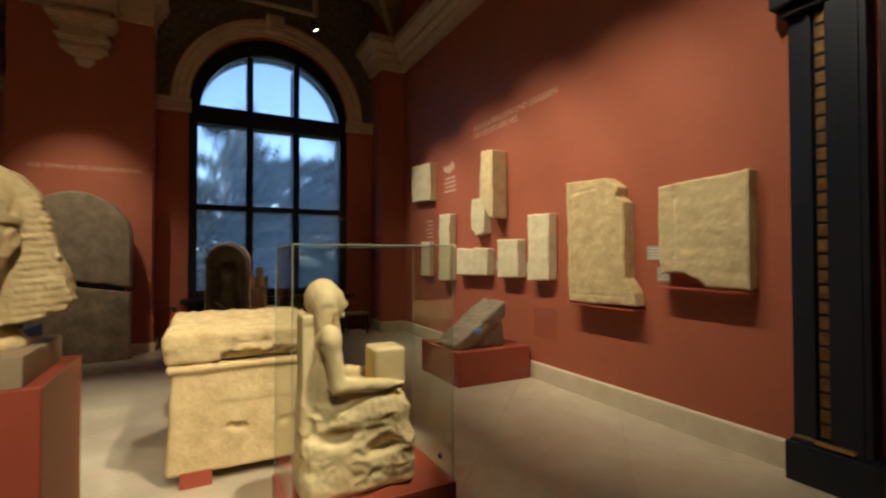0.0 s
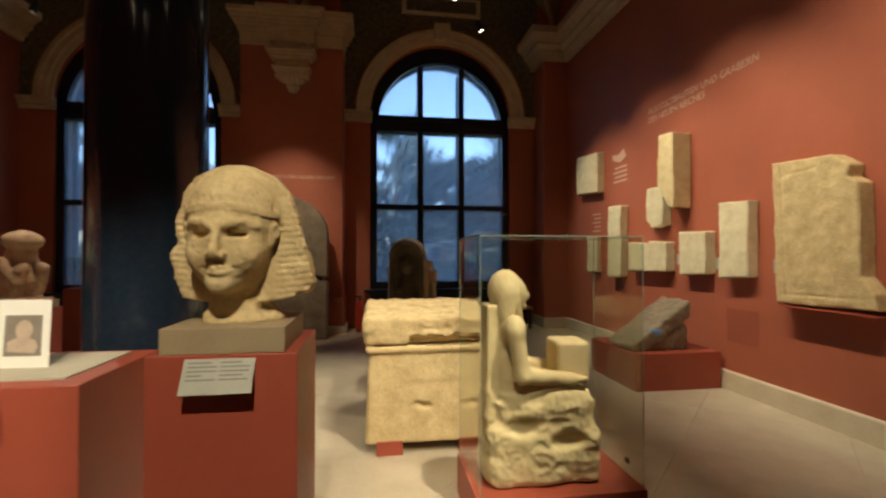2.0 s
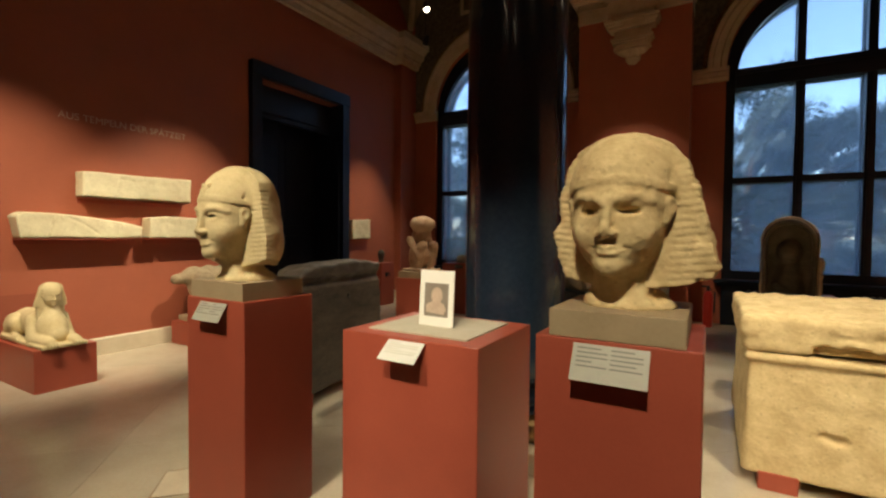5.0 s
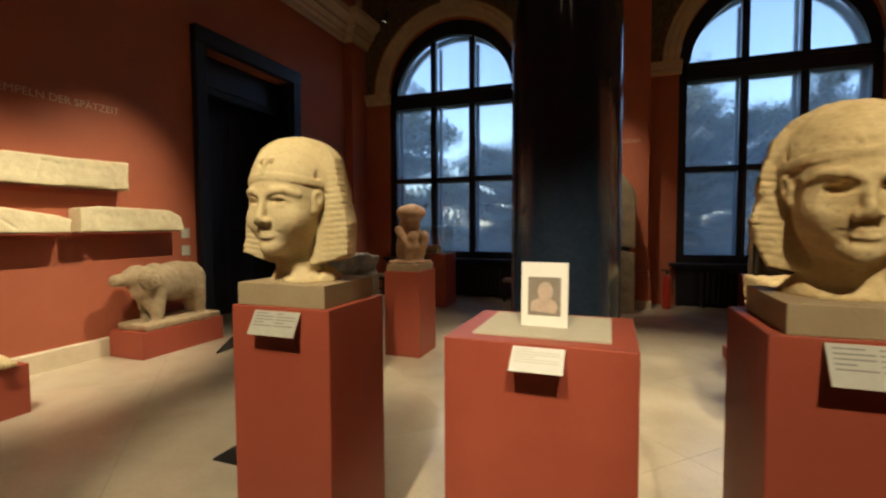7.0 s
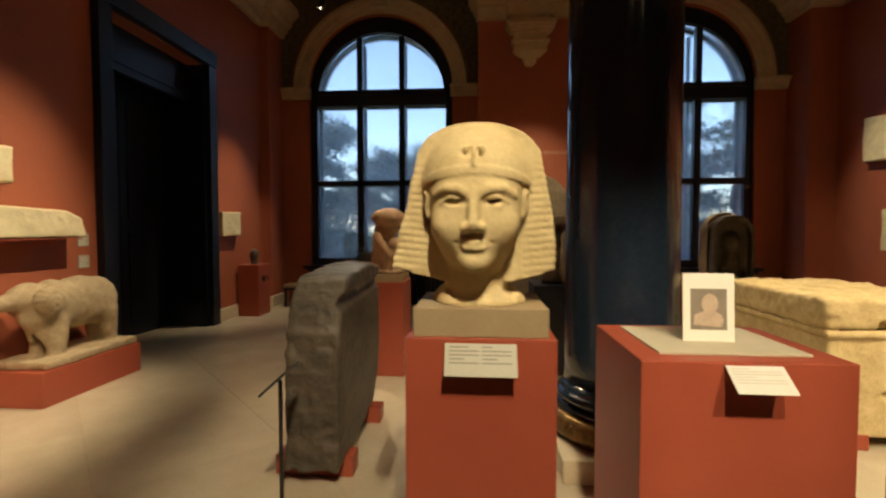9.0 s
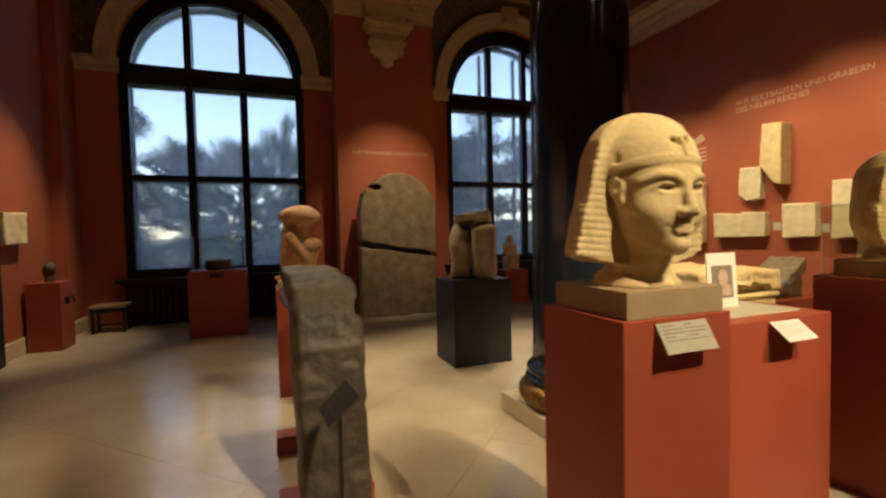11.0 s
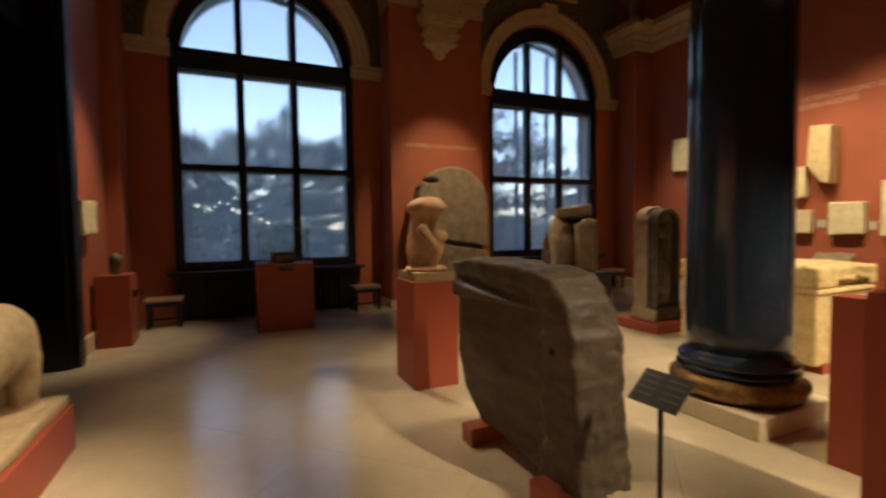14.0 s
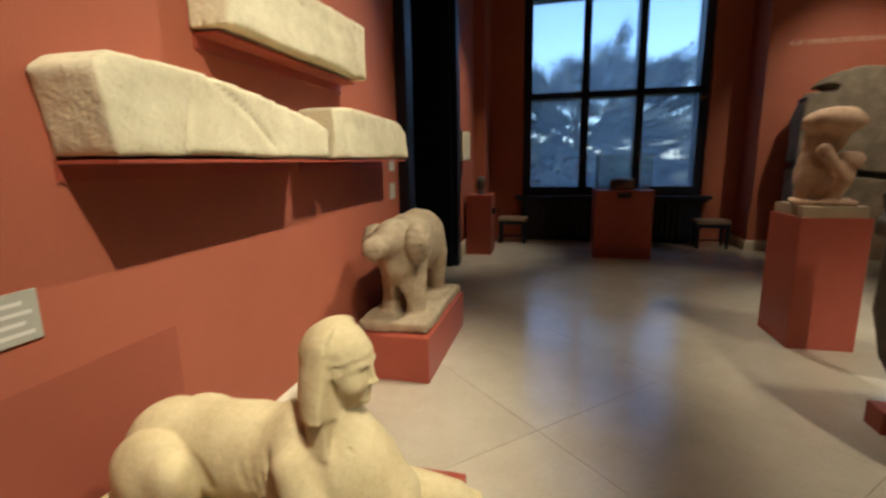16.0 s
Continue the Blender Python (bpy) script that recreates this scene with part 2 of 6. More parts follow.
def sweep(bm, profile, path):
    """Runs a moulding along a level path; profile is (distance to the path's left, height)."""
    pts = [Vector(p) for p in path]
    rings = []
    for i, p in enumerate(pts):
        d0 = (pts[i] - pts[i - 1]).normalized() if i else (pts[1] - pts[0]).normalized()
        d1 = (pts[i + 1] - pts[i]).normalized() if i + 1 < len(pts) else d0
        n0, n1 = Vector((-d0.y, d0.x)), Vector((-d1.y, d1.x))
        m = (n0 + n1).normalized()
        m = m / max(0.35, m.dot(n0))
        rings.append([bm.verts.new((p.x + m.x * d, p.y + m.y * d, z)) for d, z in profile])
    n = len(profile)
    for a, b in zip(rings, rings[1:]):
        for i in range(n):
            bm.faces.new((a[i], a[(i + 1) % n], b[(i + 1) % n], b[i]))
    bm.faces.new(rings[0])
    bm.faces.new(list(reversed(rings[-1])))
    return bm


def tube(bm, pts, r, segs=8):
    rings = []
    for i, p in enumerate(pts):
        p = Vector(p)
        d = (Vector(pts[min(i + 1, len(pts) - 1)]) - Vector(pts[max(i - 1, 0)])).normalized()
        u = d.orthogonal().normalized()
        v = d.cross(u)
        rr = r[i] if isinstance(r, (list, tuple)) else r
        rings.append([bm.verts.new(p + (u * math.cos(2 * math.pi * k / segs) + v * math.sin(2 * math.pi * k / segs)) * rr) for k in range(segs)])
    for a, b in zip(rings, rings[1:]):
        best = min(range(segs), key=lambda s: (a[0].co - b[s].co).length)
        for k in range(segs):
            bm.faces.new((a[k], a[(k + 1) % segs], b[(k + 1 + best) % segs], b[(k + best) % segs]))
    bm.faces.new(list(reversed(rings[0])))
    bm.faces.new(rings[-1])
    return bm


# ---- carving: solids as distance fields, turned into meshes ----
GRID = np.random.RandomState(7).rand(32, 32, 32) * 2 - 1


def lumps(P, scale, seed=0):
    """Smooth noise of about -1 to 1."""
    q = P * scale + seed * 7.31
    i = np.floor(q).astype(int)
    f = q - i
    f = f * f * (3 - 2 * f)
    out = 0
    for dx in (0, 1):
        for dy in (0, 1):
            for dz in (0, 1):
                w = (f[..., 0] if dx else 1 - f[..., 0]) * (f[..., 1] if dy else 1 - f[..., 1]) * (f[..., 2] if dz else 1 - f[..., 2])
                out = out + w * GRID[(i[..., 0] + dx) % 32, (i[..., 1] + dy) % 32, (i[..., 2] + dz) % 32]
    return out


def ell(P, c, r):
    q = P - np.array(c)
    r = np.array(r)
    k0 = np.linalg.norm(q / r, axis=-1)
    k1 = np.linalg.norm(q / (r * r), axis=-1) + 1e-9
    return k0 * (k0 - 1) / k1


def rbox(P, c, h, r=0.02):
    q = np.abs(P - np.array(c)) - np.array(h) + r
    return np.linalg.norm(np.maximum(q, 0), axis=-1) + np.minimum(q.max(axis=-1), 0) - r


def cap(P, a, b, r1, r2=None):
    a, b = np.array(a), np.array(b)
    r2 = r1 if r2 is None else r2
    d = b - a
    t = np.clip(((P - a) @ d) / (d @ d), 0, 1)
    return np.linalg.norm(P - a - t[..., None] * d, axis=-1) - (r1 + (r2 - r1) * t)


def plane(P, p, n):
    n = np.array(n, float)
    return (P - np.array(p)) @ (n / np.linalg.norm(n))


def join(a, b, k=0.02):
    h = np.clip(0.5 + 0.5 * (b - a) / k, 0, 1)
    return b + (a - b) * h - k * h * (1 - h)


def cut(a, b, k=0.01):
    return -join(-a, b, k)


def carve(name, field, lo, hi, step, material, parent=None, label="", smooth=True):
    """Meshes the solid where field is below zero, one vertex a cell."""
    lo, hi = np.array(lo, float), np.array(hi, float)
    n = np.ceil((hi - lo) / step).astype(int) + 1
    axes = [lo[k] + step * np.arange(n[k]) for k in range(3)]
    # a coarse look first; fine samples only where the surface is near
    half = [np.concatenate([ax[1::4], ax[-1:]]) if len(ax) % 4 in (1, 0) else ax[1::4] for ax in axes]
    rough_v = field(np.stack(np.meshgrid(*half, indexing="ij"), axis=-1))
    near = [np.minimum(np.arange(n[k]) // 4, len(half[k]) - 1) for k in range(3)]
    v = rough_v[np.ix_(*near)].copy()
    pick = np.abs(v) < 7.5 * step
    ii = np.nonzero(pick)
    v[pick] = field(np.stack([axes[k][ii[k]] for k in range(3)], axis=-1))
    for k in range(3):
        sl = [slice(None)] * 3
        for e in (0, -1):
            sl[k] = e
            v[tuple(sl)] = np.maximum(v[tuple(sl)], 1e-4)
    s = v < 0
    c = n - 1
    acc, cnt = np.zeros((*c, 3)), np.zeros(tuple(c))
    corner = [(i, j, k) for i in (0, 1) for j in (0, 1) for k in (0, 1)]

    def at(arr, o):
        return arr[o[0]:o[0] + c[0], o[1]:o[1] + c[1], o[2]:o[2] + c[2]]

    for a in corner:
        for ax in range(3):
            if a[ax]:
                continue
            b = tuple(a[q] + (q == ax) for q in range(3))
            va, vb = at(v, a), at(v, b)
            m = at(s, a) != at(s, b)
            t = np.where(m, va / np.where(m, va - vb, 1), 0)
            p = np.zeros((*c, 3)) + np.array(a)
            p[..., ax] += t
            acc += p * m[..., None]
            cnt += m
    used = cnt > 0
    idx = np.full(tuple(c), -1)
    idx[used] = np.arange(used.sum())
    cell = np.stack(np.nonzero(used), axis=-1)
    verts = lo + step * (cell + acc[used] / cnt[used][:, None])
    quads = []
    for ax in range(3):
        u, w = (ax + 1) % 3, (ax + 2) % 3
        d = [0, 0, 0]
        d[ax] = 1
        core = [slice(1, n[q] - 1) for q in range(3)]
        core[ax] = slice(0, n[ax] - 1)
        nxt = list(core)
        nxt[ax] = slice(1, n[ax])
        s0, s1 = s[tuple(core)], s[tuple(nxt)]
        for flip in (False, True):
            g = np.stack(np.nonzero((s0 & ~s1) if not flip else (~s0 & s1)), axis=-1)
            if not len(g):
                continue
            base = g.copy()
            base[:, u] += 1
            base[:, w] += 1

            def cells(du, dw):
                e = base.copy()
                e[:, u] -= du
                e[:, w] -= dw
                return idx[e[:, 0], e[:, 1], e[:, 2]]
            q = np.stack([cells(1, 1), cells(0, 1), cells(0, 0), cells(1, 0)], axis=-1)
            quads.append(q[:, ::-1] if flip else q)
    quads = np.concatenate(quads)
    me = bpy.data.meshes.new(name)
    me.from_pydata(verts.tolist(), [], quads.tolist())
    me.materials.append(material)
    if smooth:
        me.shade_smooth()
    ob = new(name, me)
    if parent is not None:
        ob.parent = parent
    if label:
        ob["label"] = label
    return ob


def lettering(name, words, width, m, material, parent=None, label="", spacing=1.0):
    """Flat letters, 2 mm thick, at the pose m, with the reading direction along its x."""
    cu = bpy.data.curves.new(name, "FONT")
    cu.body, cu.size, cu.extrude, cu.space_character = words, 1.0, 0.004, spacing
    tmp = new(name + "_text", cu)
    dg = bpy.context.evaluated_depsgraph_get()
    me = bpy.data.meshes.new_from_object(tmp.evaluated_get(dg))
    bpy.data.objects.remove(tmp)
    me.name = name
    s = width / max(v.co.x for v in me.vertices)
    me.transform(Matrix.Diagonal((s, s, 0.3 * s, 1)))
    me.materials.clear()
    me.materials.append(material)
    ob = new(name, me)
    ob.matrix_basis = m
    if parent is not None:
        ob.parent = parent
    if label:
        ob["label"] = label
    return ob

# ---- lamps ----
WARM = (1.0, 0.84, 0.56)
LAMPS = [
    # place, aimed at, watts, cone in degrees, softness of the cone's edge
    ((1.0, 2.0, 5.2), (3.47, 2.7, 1.9), 106, 64, 0.9),
    ((1.0, 3.6, 5.2), (3.47, 3.9, 1.8), 120, 62, 0.9),
    ((1.0, 5.0, 5.2), (3.47, 5.2, 1.8), 148, 62, 0.9),
    ((1.0, 6.4, 5.2), (3.47, 6.5, 1.7), 140, 60, 0.9),
    ((1.2, 7.8, 5.2), (3.47, 7.9, 1.5), 130, 56, 0.9),
    ((-4.6, 1.1, 5.2), (-7.2, 2.8, 0.9), 410, 44, 0.85),
    ((-4.6, 5.2, 5.2), (-7.2, 4.1, 0.8), 320, 44, 0.85),
    ((-5.6, 8.2, 5.2), (-7.25, 8.6, 0.9), 160, 42, 0.9),
    ((-2.1, 7.1, 5.2), (-2.05, 9.6, 1.7), 150, 46, 0.9),
    ((-0.65, -1.15, 5.2), (-1.05, 2.4, 1.25), 350, 32, 0.5),
    ((-2.35, -1.0, 5.2), (-2.95, 2.35, 1.25), 305, 34, 0.5),
    ((1.1, 1.3, 5.2), (-0.2, 4.1, 0.4), 440, 35, 0.5),
    ((-2.5, 4.3, 5.2), (-4.0, 5.65, 1.25), 120, 40, 0.6),
    ((-4.85, 7.06, 5.2), (-2.6, 5.2, 0.4), 190, 58, 0.7),
    ((0.6, 6.9, 5.2), (-0.9, 5.6, 0.6), 190, 56, 0.7),
    ((-2.5, -0.5, 5.2), (-4.7, 2.9, 0.0), 130, 52, 0.6),
]


def spotlight(place, target, watts, cone, edge):
    x, y, z = place
    ob = thing("spotlight", "small black ceiling spotlight on a thin rod, lit", "spotlight", x, y, z, group="gallery spotlights")
    aim = look((0, 0, 0), Vector(target) - Vector(place))
    bm = bmesh.new()
    lathe(bm, [(0.03, 0.16), (0.045, 0.14), (0.055, 0.02), (0.058, -0.02), (0.05, -0.02), (0.048, 0.0)], 0, 0, 16)
    h = part("housing", bm, BLACK, ob)
    h.matrix_basis = aim
    bm = bmesh.new()
    lathe(bm, [(0.046, -0.004), (0.046, 0.0), (0.02, 0.004)], 0, 0, 16)
    g = part("lens", bm, LAMPGLOW, ob, "glowing warm lens")
    g.matrix_basis = aim
    part("rod", tube(bmesh.new(), [(0, 0, 0.05), (0, 0, 3.0)], 0.008, 6), BLACK, ob)
    data = bpy.data.lights.new("spot", "SPOT")
    data.energy, data.color, data.spot_size, data.spot_blend, data.shadow_soft_size = watts, WARM, radians(cone), edge, 0.04
    lamp = new("spot", data)
    way = (Vector(target) - Vector(place)).normalized()
    lamp.matrix_basis = look(Vector(place) + way * 0.04, Vector(target))
    return ob


for row in LAMPS:
    spotlight(*row)

# ---- the room ----
XL, XR, YB, YP, YW = -7.33, 3.47, -1.8, 9.58, 10.2
CX, CY = -2.04, 3.89
SPRING = 6.15


def structure(name, bm, material, label, smooth=False):
    ob = part(name, bm, material, None, "", smooth)
    return tagged(ob, label, name.split("_")[0], "", "structure")


# side walls, with the doorway in the one and the portal in the other
DL0, DL1, DLZ = 5.78, 7.70, 4.12
structure("wall_left", boxes((XL - 0.8, YB, 0, XL, DL0, 9), (XL - 0.8, DL1, 0, XL, 10.9, 9), (XL - 0.8, DL0, DLZ, XL, DL1, 9)),
          WALL, "terracotta red painted gallery wall with a dark doorway")
PR0, PR1, PRZ = 0.2, 1.72, 3.4
structure("wall_right", boxes((XR, YB, 0, XR + 0.8, PR0, 9), (XR, PR1, 0, XR + 0.8, 10.9, 9), (XR, PR0, PRZ, XR + 0.8, PR1, 9)),
          WALL, "terracotta red painted gallery wall hung with stone reliefs")
structure("wall_back", boxes((XL - 0.8, YB - 0.3, 0, XR + 0.8, YB, 9)), WALL, "plain terracotta red painted gallery wall")

# window wall: two arched openings
WC = (-5.05, 0.894)
HALF, ARCH_Z, SILL = 1.5, 4.47, 0.80


def window_wall():
    bm = bmesh.new()
    x = XL - 0.8
    for c in WC:
        box(bm, x, YW, 0, c - HALF, 10.9, 9)
        box(bm, c - HALF, YW, 0, c + HALF, 10.9, SILL)
        n = 24
        for i in range(n):
            a0, a1 = math.pi * (1 - i / n), math.pi * (1 - (i + 1) / n)
            xa, xb = c + HALF * math.cos(a0), c + HALF * math.cos(a1)
            za, zb = ARCH_Z + HALF * math.sin(a0), ARCH_Z + HALF * math.sin(a1)
            prism(bm, [(xa, za), (xb, zb), (xb, 9), (xa, 9)], "y", YW, 10.9)
        x = c + HALF
    box(bm, x, YW, 0, XR + 0.8, 10.9, 9)
    return bm


structure("wall_window", window_wall(), WALL, "red painted window wall with two tall arched openings")
for c in WC:
    # painted field round each arch
    bm = bmesh.new()
    n = 32
    r = 1.74
    x0, x1 = c - 2.12, c + 2.12
    pts = [(c + r * math.cos(math.pi * (1 - i / n)), ARCH_Z + 0.05 + r * math.sin(math.pi * (1 - i / n))) for i in range(n + 1)]
    for (xa, za), (xb, zb) in zip(pts, pts[1:]):
        prism(bm, [(xa, za), (xb, zb), (xb, 8.3), (xa, 8.3)], "y", YW - 0.012, YW + 0.01)
    box(bm, x0, YW - 0.012, ARCH_Z + 0.05, c - r, YW + 0.01, 8.3)
    box(bm, c + r, YW - 0.012, ARCH_Z + 0.05, x1, YW + 0.01, 8.3)
    structure("lunette", bm, ORNAM, "dark painted ornament field above the window arch")

# pilaster between the windows and the corner piers
structure("pilaster", boxes((-3.02, YP, 0, -1.13, YW, 6.2)), WALL, "red painted wall pier between the two windows")
structure("pier_left", boxes((XL, YP, 0, -7.14, YW, 6.2)), WALL, "red painted corner pier beside the window")
structure("pier_right", boxes((2.96, YP, 0, XR, YW, 6.2)), WALL, "red painted corner pier beside the window")
structure("dado", boxes((-3.06, YP - 0.04, 0.0, -1.09, YW - 0.02, 0.62), (-3.045, YP - 0.025, 0.62, -1.105, YW - 0.02, 0.68), bevel=0.008), WALL,
          "red painted base course of the wall pier")

SK = [(0, 0), (0.03, 0), (0.03, 0.20), (0.02, 0.215), (0, 0.22)]
for nm, path in (("left_a", [(XL, DL0 - 0.22), (XL, YB)]), ("left_b", [(-7.14, YW), (-7.14, YP), (XL, YP), (XL, DL1 + 0.22)]),
                 ("right_a", [(XR, 2.24), (XR, YP), (2.96, YP), (2.96, YW)]), ("back", [(XL, YB), (XR, YB)])):
    structure("baseboard", sweep(bmesh.new(), SK, path), BASEM, "cream stone skirting along the red wall")
SKS = [(0, 0), (0.03, 0), (0.03, 0.13), (0.02, 0.15), (0, 0.155)]
structure("baseboard", sweep(bmesh.new(), SKS, [(-1.09, YW), (-1.09, YP - 0.04), (-3.06, YP - 0.04), (-3.06, YW)]), BASEM, "low cream stone skirting round the wall pier")

# cornices on the side walls
CORN = [(0, 5.54), (0.08, 5.54), (0.10, 5.64), (0.15, 5.66), (0.15, 5.72), (0.24, 5.78), (0.24, 5.85), (0.34, 5.94), (0.38, 5.96), (0.38, 6.10), (0, 6.2)]
CORNR = [(-d, z) for d, z in CORN]
structure("cornice", sweep(bmesh.new(), CORN, [(XR, YB), (XR, YP - 0.0), (2.96, YP), (2.96, YW)]), STUCCO, "moulded ochre stucco cornice")
structure("cornice", sweep(bmesh.new(), CORNR, [(XL, YB), (XL, YP), (-7.14, YP), (-7.14, YW)]), STUCCO, "moulded ochre stucco cornice")


def entablature():
    bm = bmesh.new()
    rows = ((5.50, 5.745, 0.0), (5.745, 5.775, 0.035), (5.775, 5.835, 0.015), (5.835, 5.90, 0.075), (5.90, 5.955, 0.10), (5.955, 6.04, 0.15), (6.04, 6.13, 0.19))
    for x0, x1, d in ((-3.03, -1.12, 0.05), (-2.48, -1.64, 0.19)):
        for z0, z1, o in rows:
            box(bm, x0 - o, YP - d - o, z0, x1 + o, YW - 0.02, z1 - 0.002, bevel=0.008)
        n = int((x1 - x0) / 0.07)
        for i in range(n):
            xa = x0 + (i + 0.2) * (x1 - x0) / n
            box(bm, xa, YP - d - 0.05, 5.782, xa + 0.04, YP - d, 5.828)
    return bm


structure("entablature", entablature(), STUCCO, "stepped ochre stucco entablature on the wall pier")


def console():
    bm = bmesh.new()
    for z0, z1, w, d in ((5.36, 5.50, 0.36, 0.20), (5.30, 5.36, 0.45, 0.34), (5.25, 5.30, 0.42, 0.31), (5.20, 5.25, 0.38, 0.27), (5.06, 5.20, 0.30, 0.17),
                         (5.01, 5.06, 0.35, 0.24), (4.97, 5.01, 0.32, 0.21), (4.91, 4.97, 0.27, 0.15), (4.87, 4.91, 0.31, 0.18)):
        box(bm, CX - 0.02 - w, YP - d, z0, CX - 0.02 + w, YP + 0.02, z1 - 0.002, bevel=0.008)
    return bm


cons = tagged(part("console", console(), STUCCO), "stepped ochre stucco wall bracket", "bracket", "", "structure")
carve("pendant", lambda P: np.maximum(join(ell(P, (CX - 0.02, YP, 4.86), (0.27, 0.15, 0.10)), ell(P, (CX - 0.02, YP, 4.76), (0.14, 0.1, 0.15)), 0.03), P[..., 2] - 4.872)
      + 0.018 * np.abs(np.sin((P[..., 0] - CX) * 34)) * np.abs(np.sin(P[..., 2] * 40)), (CX - 0.4, YP - 0.2, 4.58), (CX + 0.36, YP + 0.02, 4.88), 0.012, STUCCO, cons, "leafy stucco pendant")


# vault over four bays round the column
def vault():
    bm = bmesh.new()
    rise = 1.75
    xs, ys = (XL, CX, XR), (YB, CY, YP + 0.62)
    n = 26
    for x0, x1 in zip(xs, xs[1:]):
        for y0, y1 in zip(ys, ys[1:]):
            g = []
            for i in range(n + 1):
                row = []
                for j in range(n + 1):
                    u, v = -math.cos(math.pi * i / n), -math.cos(math.pi * j / n)
                    hgt = max(math.sqrt(max(0, 1 - u * u)), math.sqrt(max(0, 1 - v * v)))
                    row.append(bm.verts.new(((x0 + x1) / 2 + u * (x1 - x0) / 2, (y0 + y1) / 2 + v * (y1 - y0) / 2, SPRING + rise * hgt)))
                g.append(row)
            for i in range(n):
                for j in range(n):
                    bm.faces.new((g[i][j], g[i + 1][j], g[i + 1][j + 1], g[i][j + 1]))
    return bm


tagged(part("ceiling", vault(), VAULT, None, "", True), "dim painted groin vault with stucco ribs", "ceiling", "", "structure")
# unseen slab added over the vault to keep sun and sky out
structure("roof", boxes((XL - 0.8, YB - 0.3, 9.0, XR + 0.8, 10.9, 9.2)), VAULT, "plain unseen slab added above the vault to close it")


def rib(u0, v0, u1, v1, x0, x1, y0, y1, r):
    pts = []
    for i in range(17):
        t = i / 16
        u, v = u0 + (u1 - u0) * t, v0 + (v1 - v0) * t
        h = max(math.sqrt(max(0, 1 - u * u)), math.sqrt(max(0, 1 - v * v)))
        pts.append(((x0 + x1) / 2 + u * (x1 - x0) / 2, (y0 + y1) / 2 + v * (y1 - y0) / 2, SPRING + 1.75 * h - 0.03))
    return pts


bm = bmesh.new()
for x0, x1 in ((XL, CX), (CX, XR)):
    for y0, y1 in ((YB, CY), (CY, YP + 0.62)):
        for a in ((-0.97, -0.97, 0.97, 0.97), (-0.97, 0.97, 0.97, -0.97)):
            tube(bm, rib(*a, x0, x1, y0, y1, 0), 0.07, 6)
        for k in (-0.75, -0.35, 0.35, 0.75):
            tube(bm, rib(-0.995, k, -0.62, k * 0.55, x0, x1, y0, y1, 0), 0.05, 6)
            tube(bm, rib(0.995, k, 0.62, k * 0.55, x0, x1, y0, y1, 0), 0.05, 6)
            tube(bm, rib(k, -0.995, k * 0.55, -0.62, x0, x1, y0, y1, 0), 0.05, 6)
            tube(bm, rib(k, 0.995, k * 0.55, 0.62, x0, x1, y0, y1, 0), 0.05, 6)
structure("vault_ribs", bm, STUCCO, "raised ochre stucco ribs on the vault")

# arches over the windows
for c in WC:
    bm = bmesh.new()
    arch_ring(bm, [(1.5, YW + 0.02), (1.5, YW - 0.05), (1.58, YW - 0.05), (1.6, YW - 0.08), (1.70, YW - 0.08), (1.72, YW - 0.12), (1.79, YW - 0.13), (1.80, YW + 0.02)], c, ARCH_Z + 0.03)
    a = tagged(part("arch_moulding", bm, STUCCO, None, "", False), "moulded ochre stucco arch over the window", "arch", "window arches", "structure")
    part("keystone", boxes((c - 0.17, YW - 0.2, 6.06, c + 0.17, YW + 0.01, 6.4), (c - 0.13, YW - 0.23, 6.1, c + 0.13, YW, 6.34), bevel=0.02), STUCCO, a, "carved stucco keystone")
    part("tablet", boxes((c - 0.85, YW - 0.06, 6.62, c + 0.85, YW, 7.02), bevel=0.02), STUCCO, a)
    part("tablet_field", boxes((c - 0.75, YW - 0.075, 6.69, c + 0.75, YW - 0.03, 6.95)), ORNAM, a, "dark painted tablet above the arch")
    part("bead", arch_ring(bmesh.new(), [(1.82, YW), (1.82, YW - 0.07), (1.87, YW - 0.07), (1.87, YW)], c, ARCH_Z + 0.03), BRONZE, a, "dull gilt bead")
    for s in (-1, 1):
        x0, x1 = sorted((c + s * 1.46, c + s * 2.08))
        bm = boxes((x0, YW - 0.05, 4.28, x1, YW + 0.02, 4.36), (x0 - 0.0, YW - 0.09, 4.36, x1, YW + 0.02, 4.44), (x0, YW - 0.13, 4.44, x1, YW + 0.02, 4.51), bevel=0.01)
        part("impost", bm, STUCCO, a)


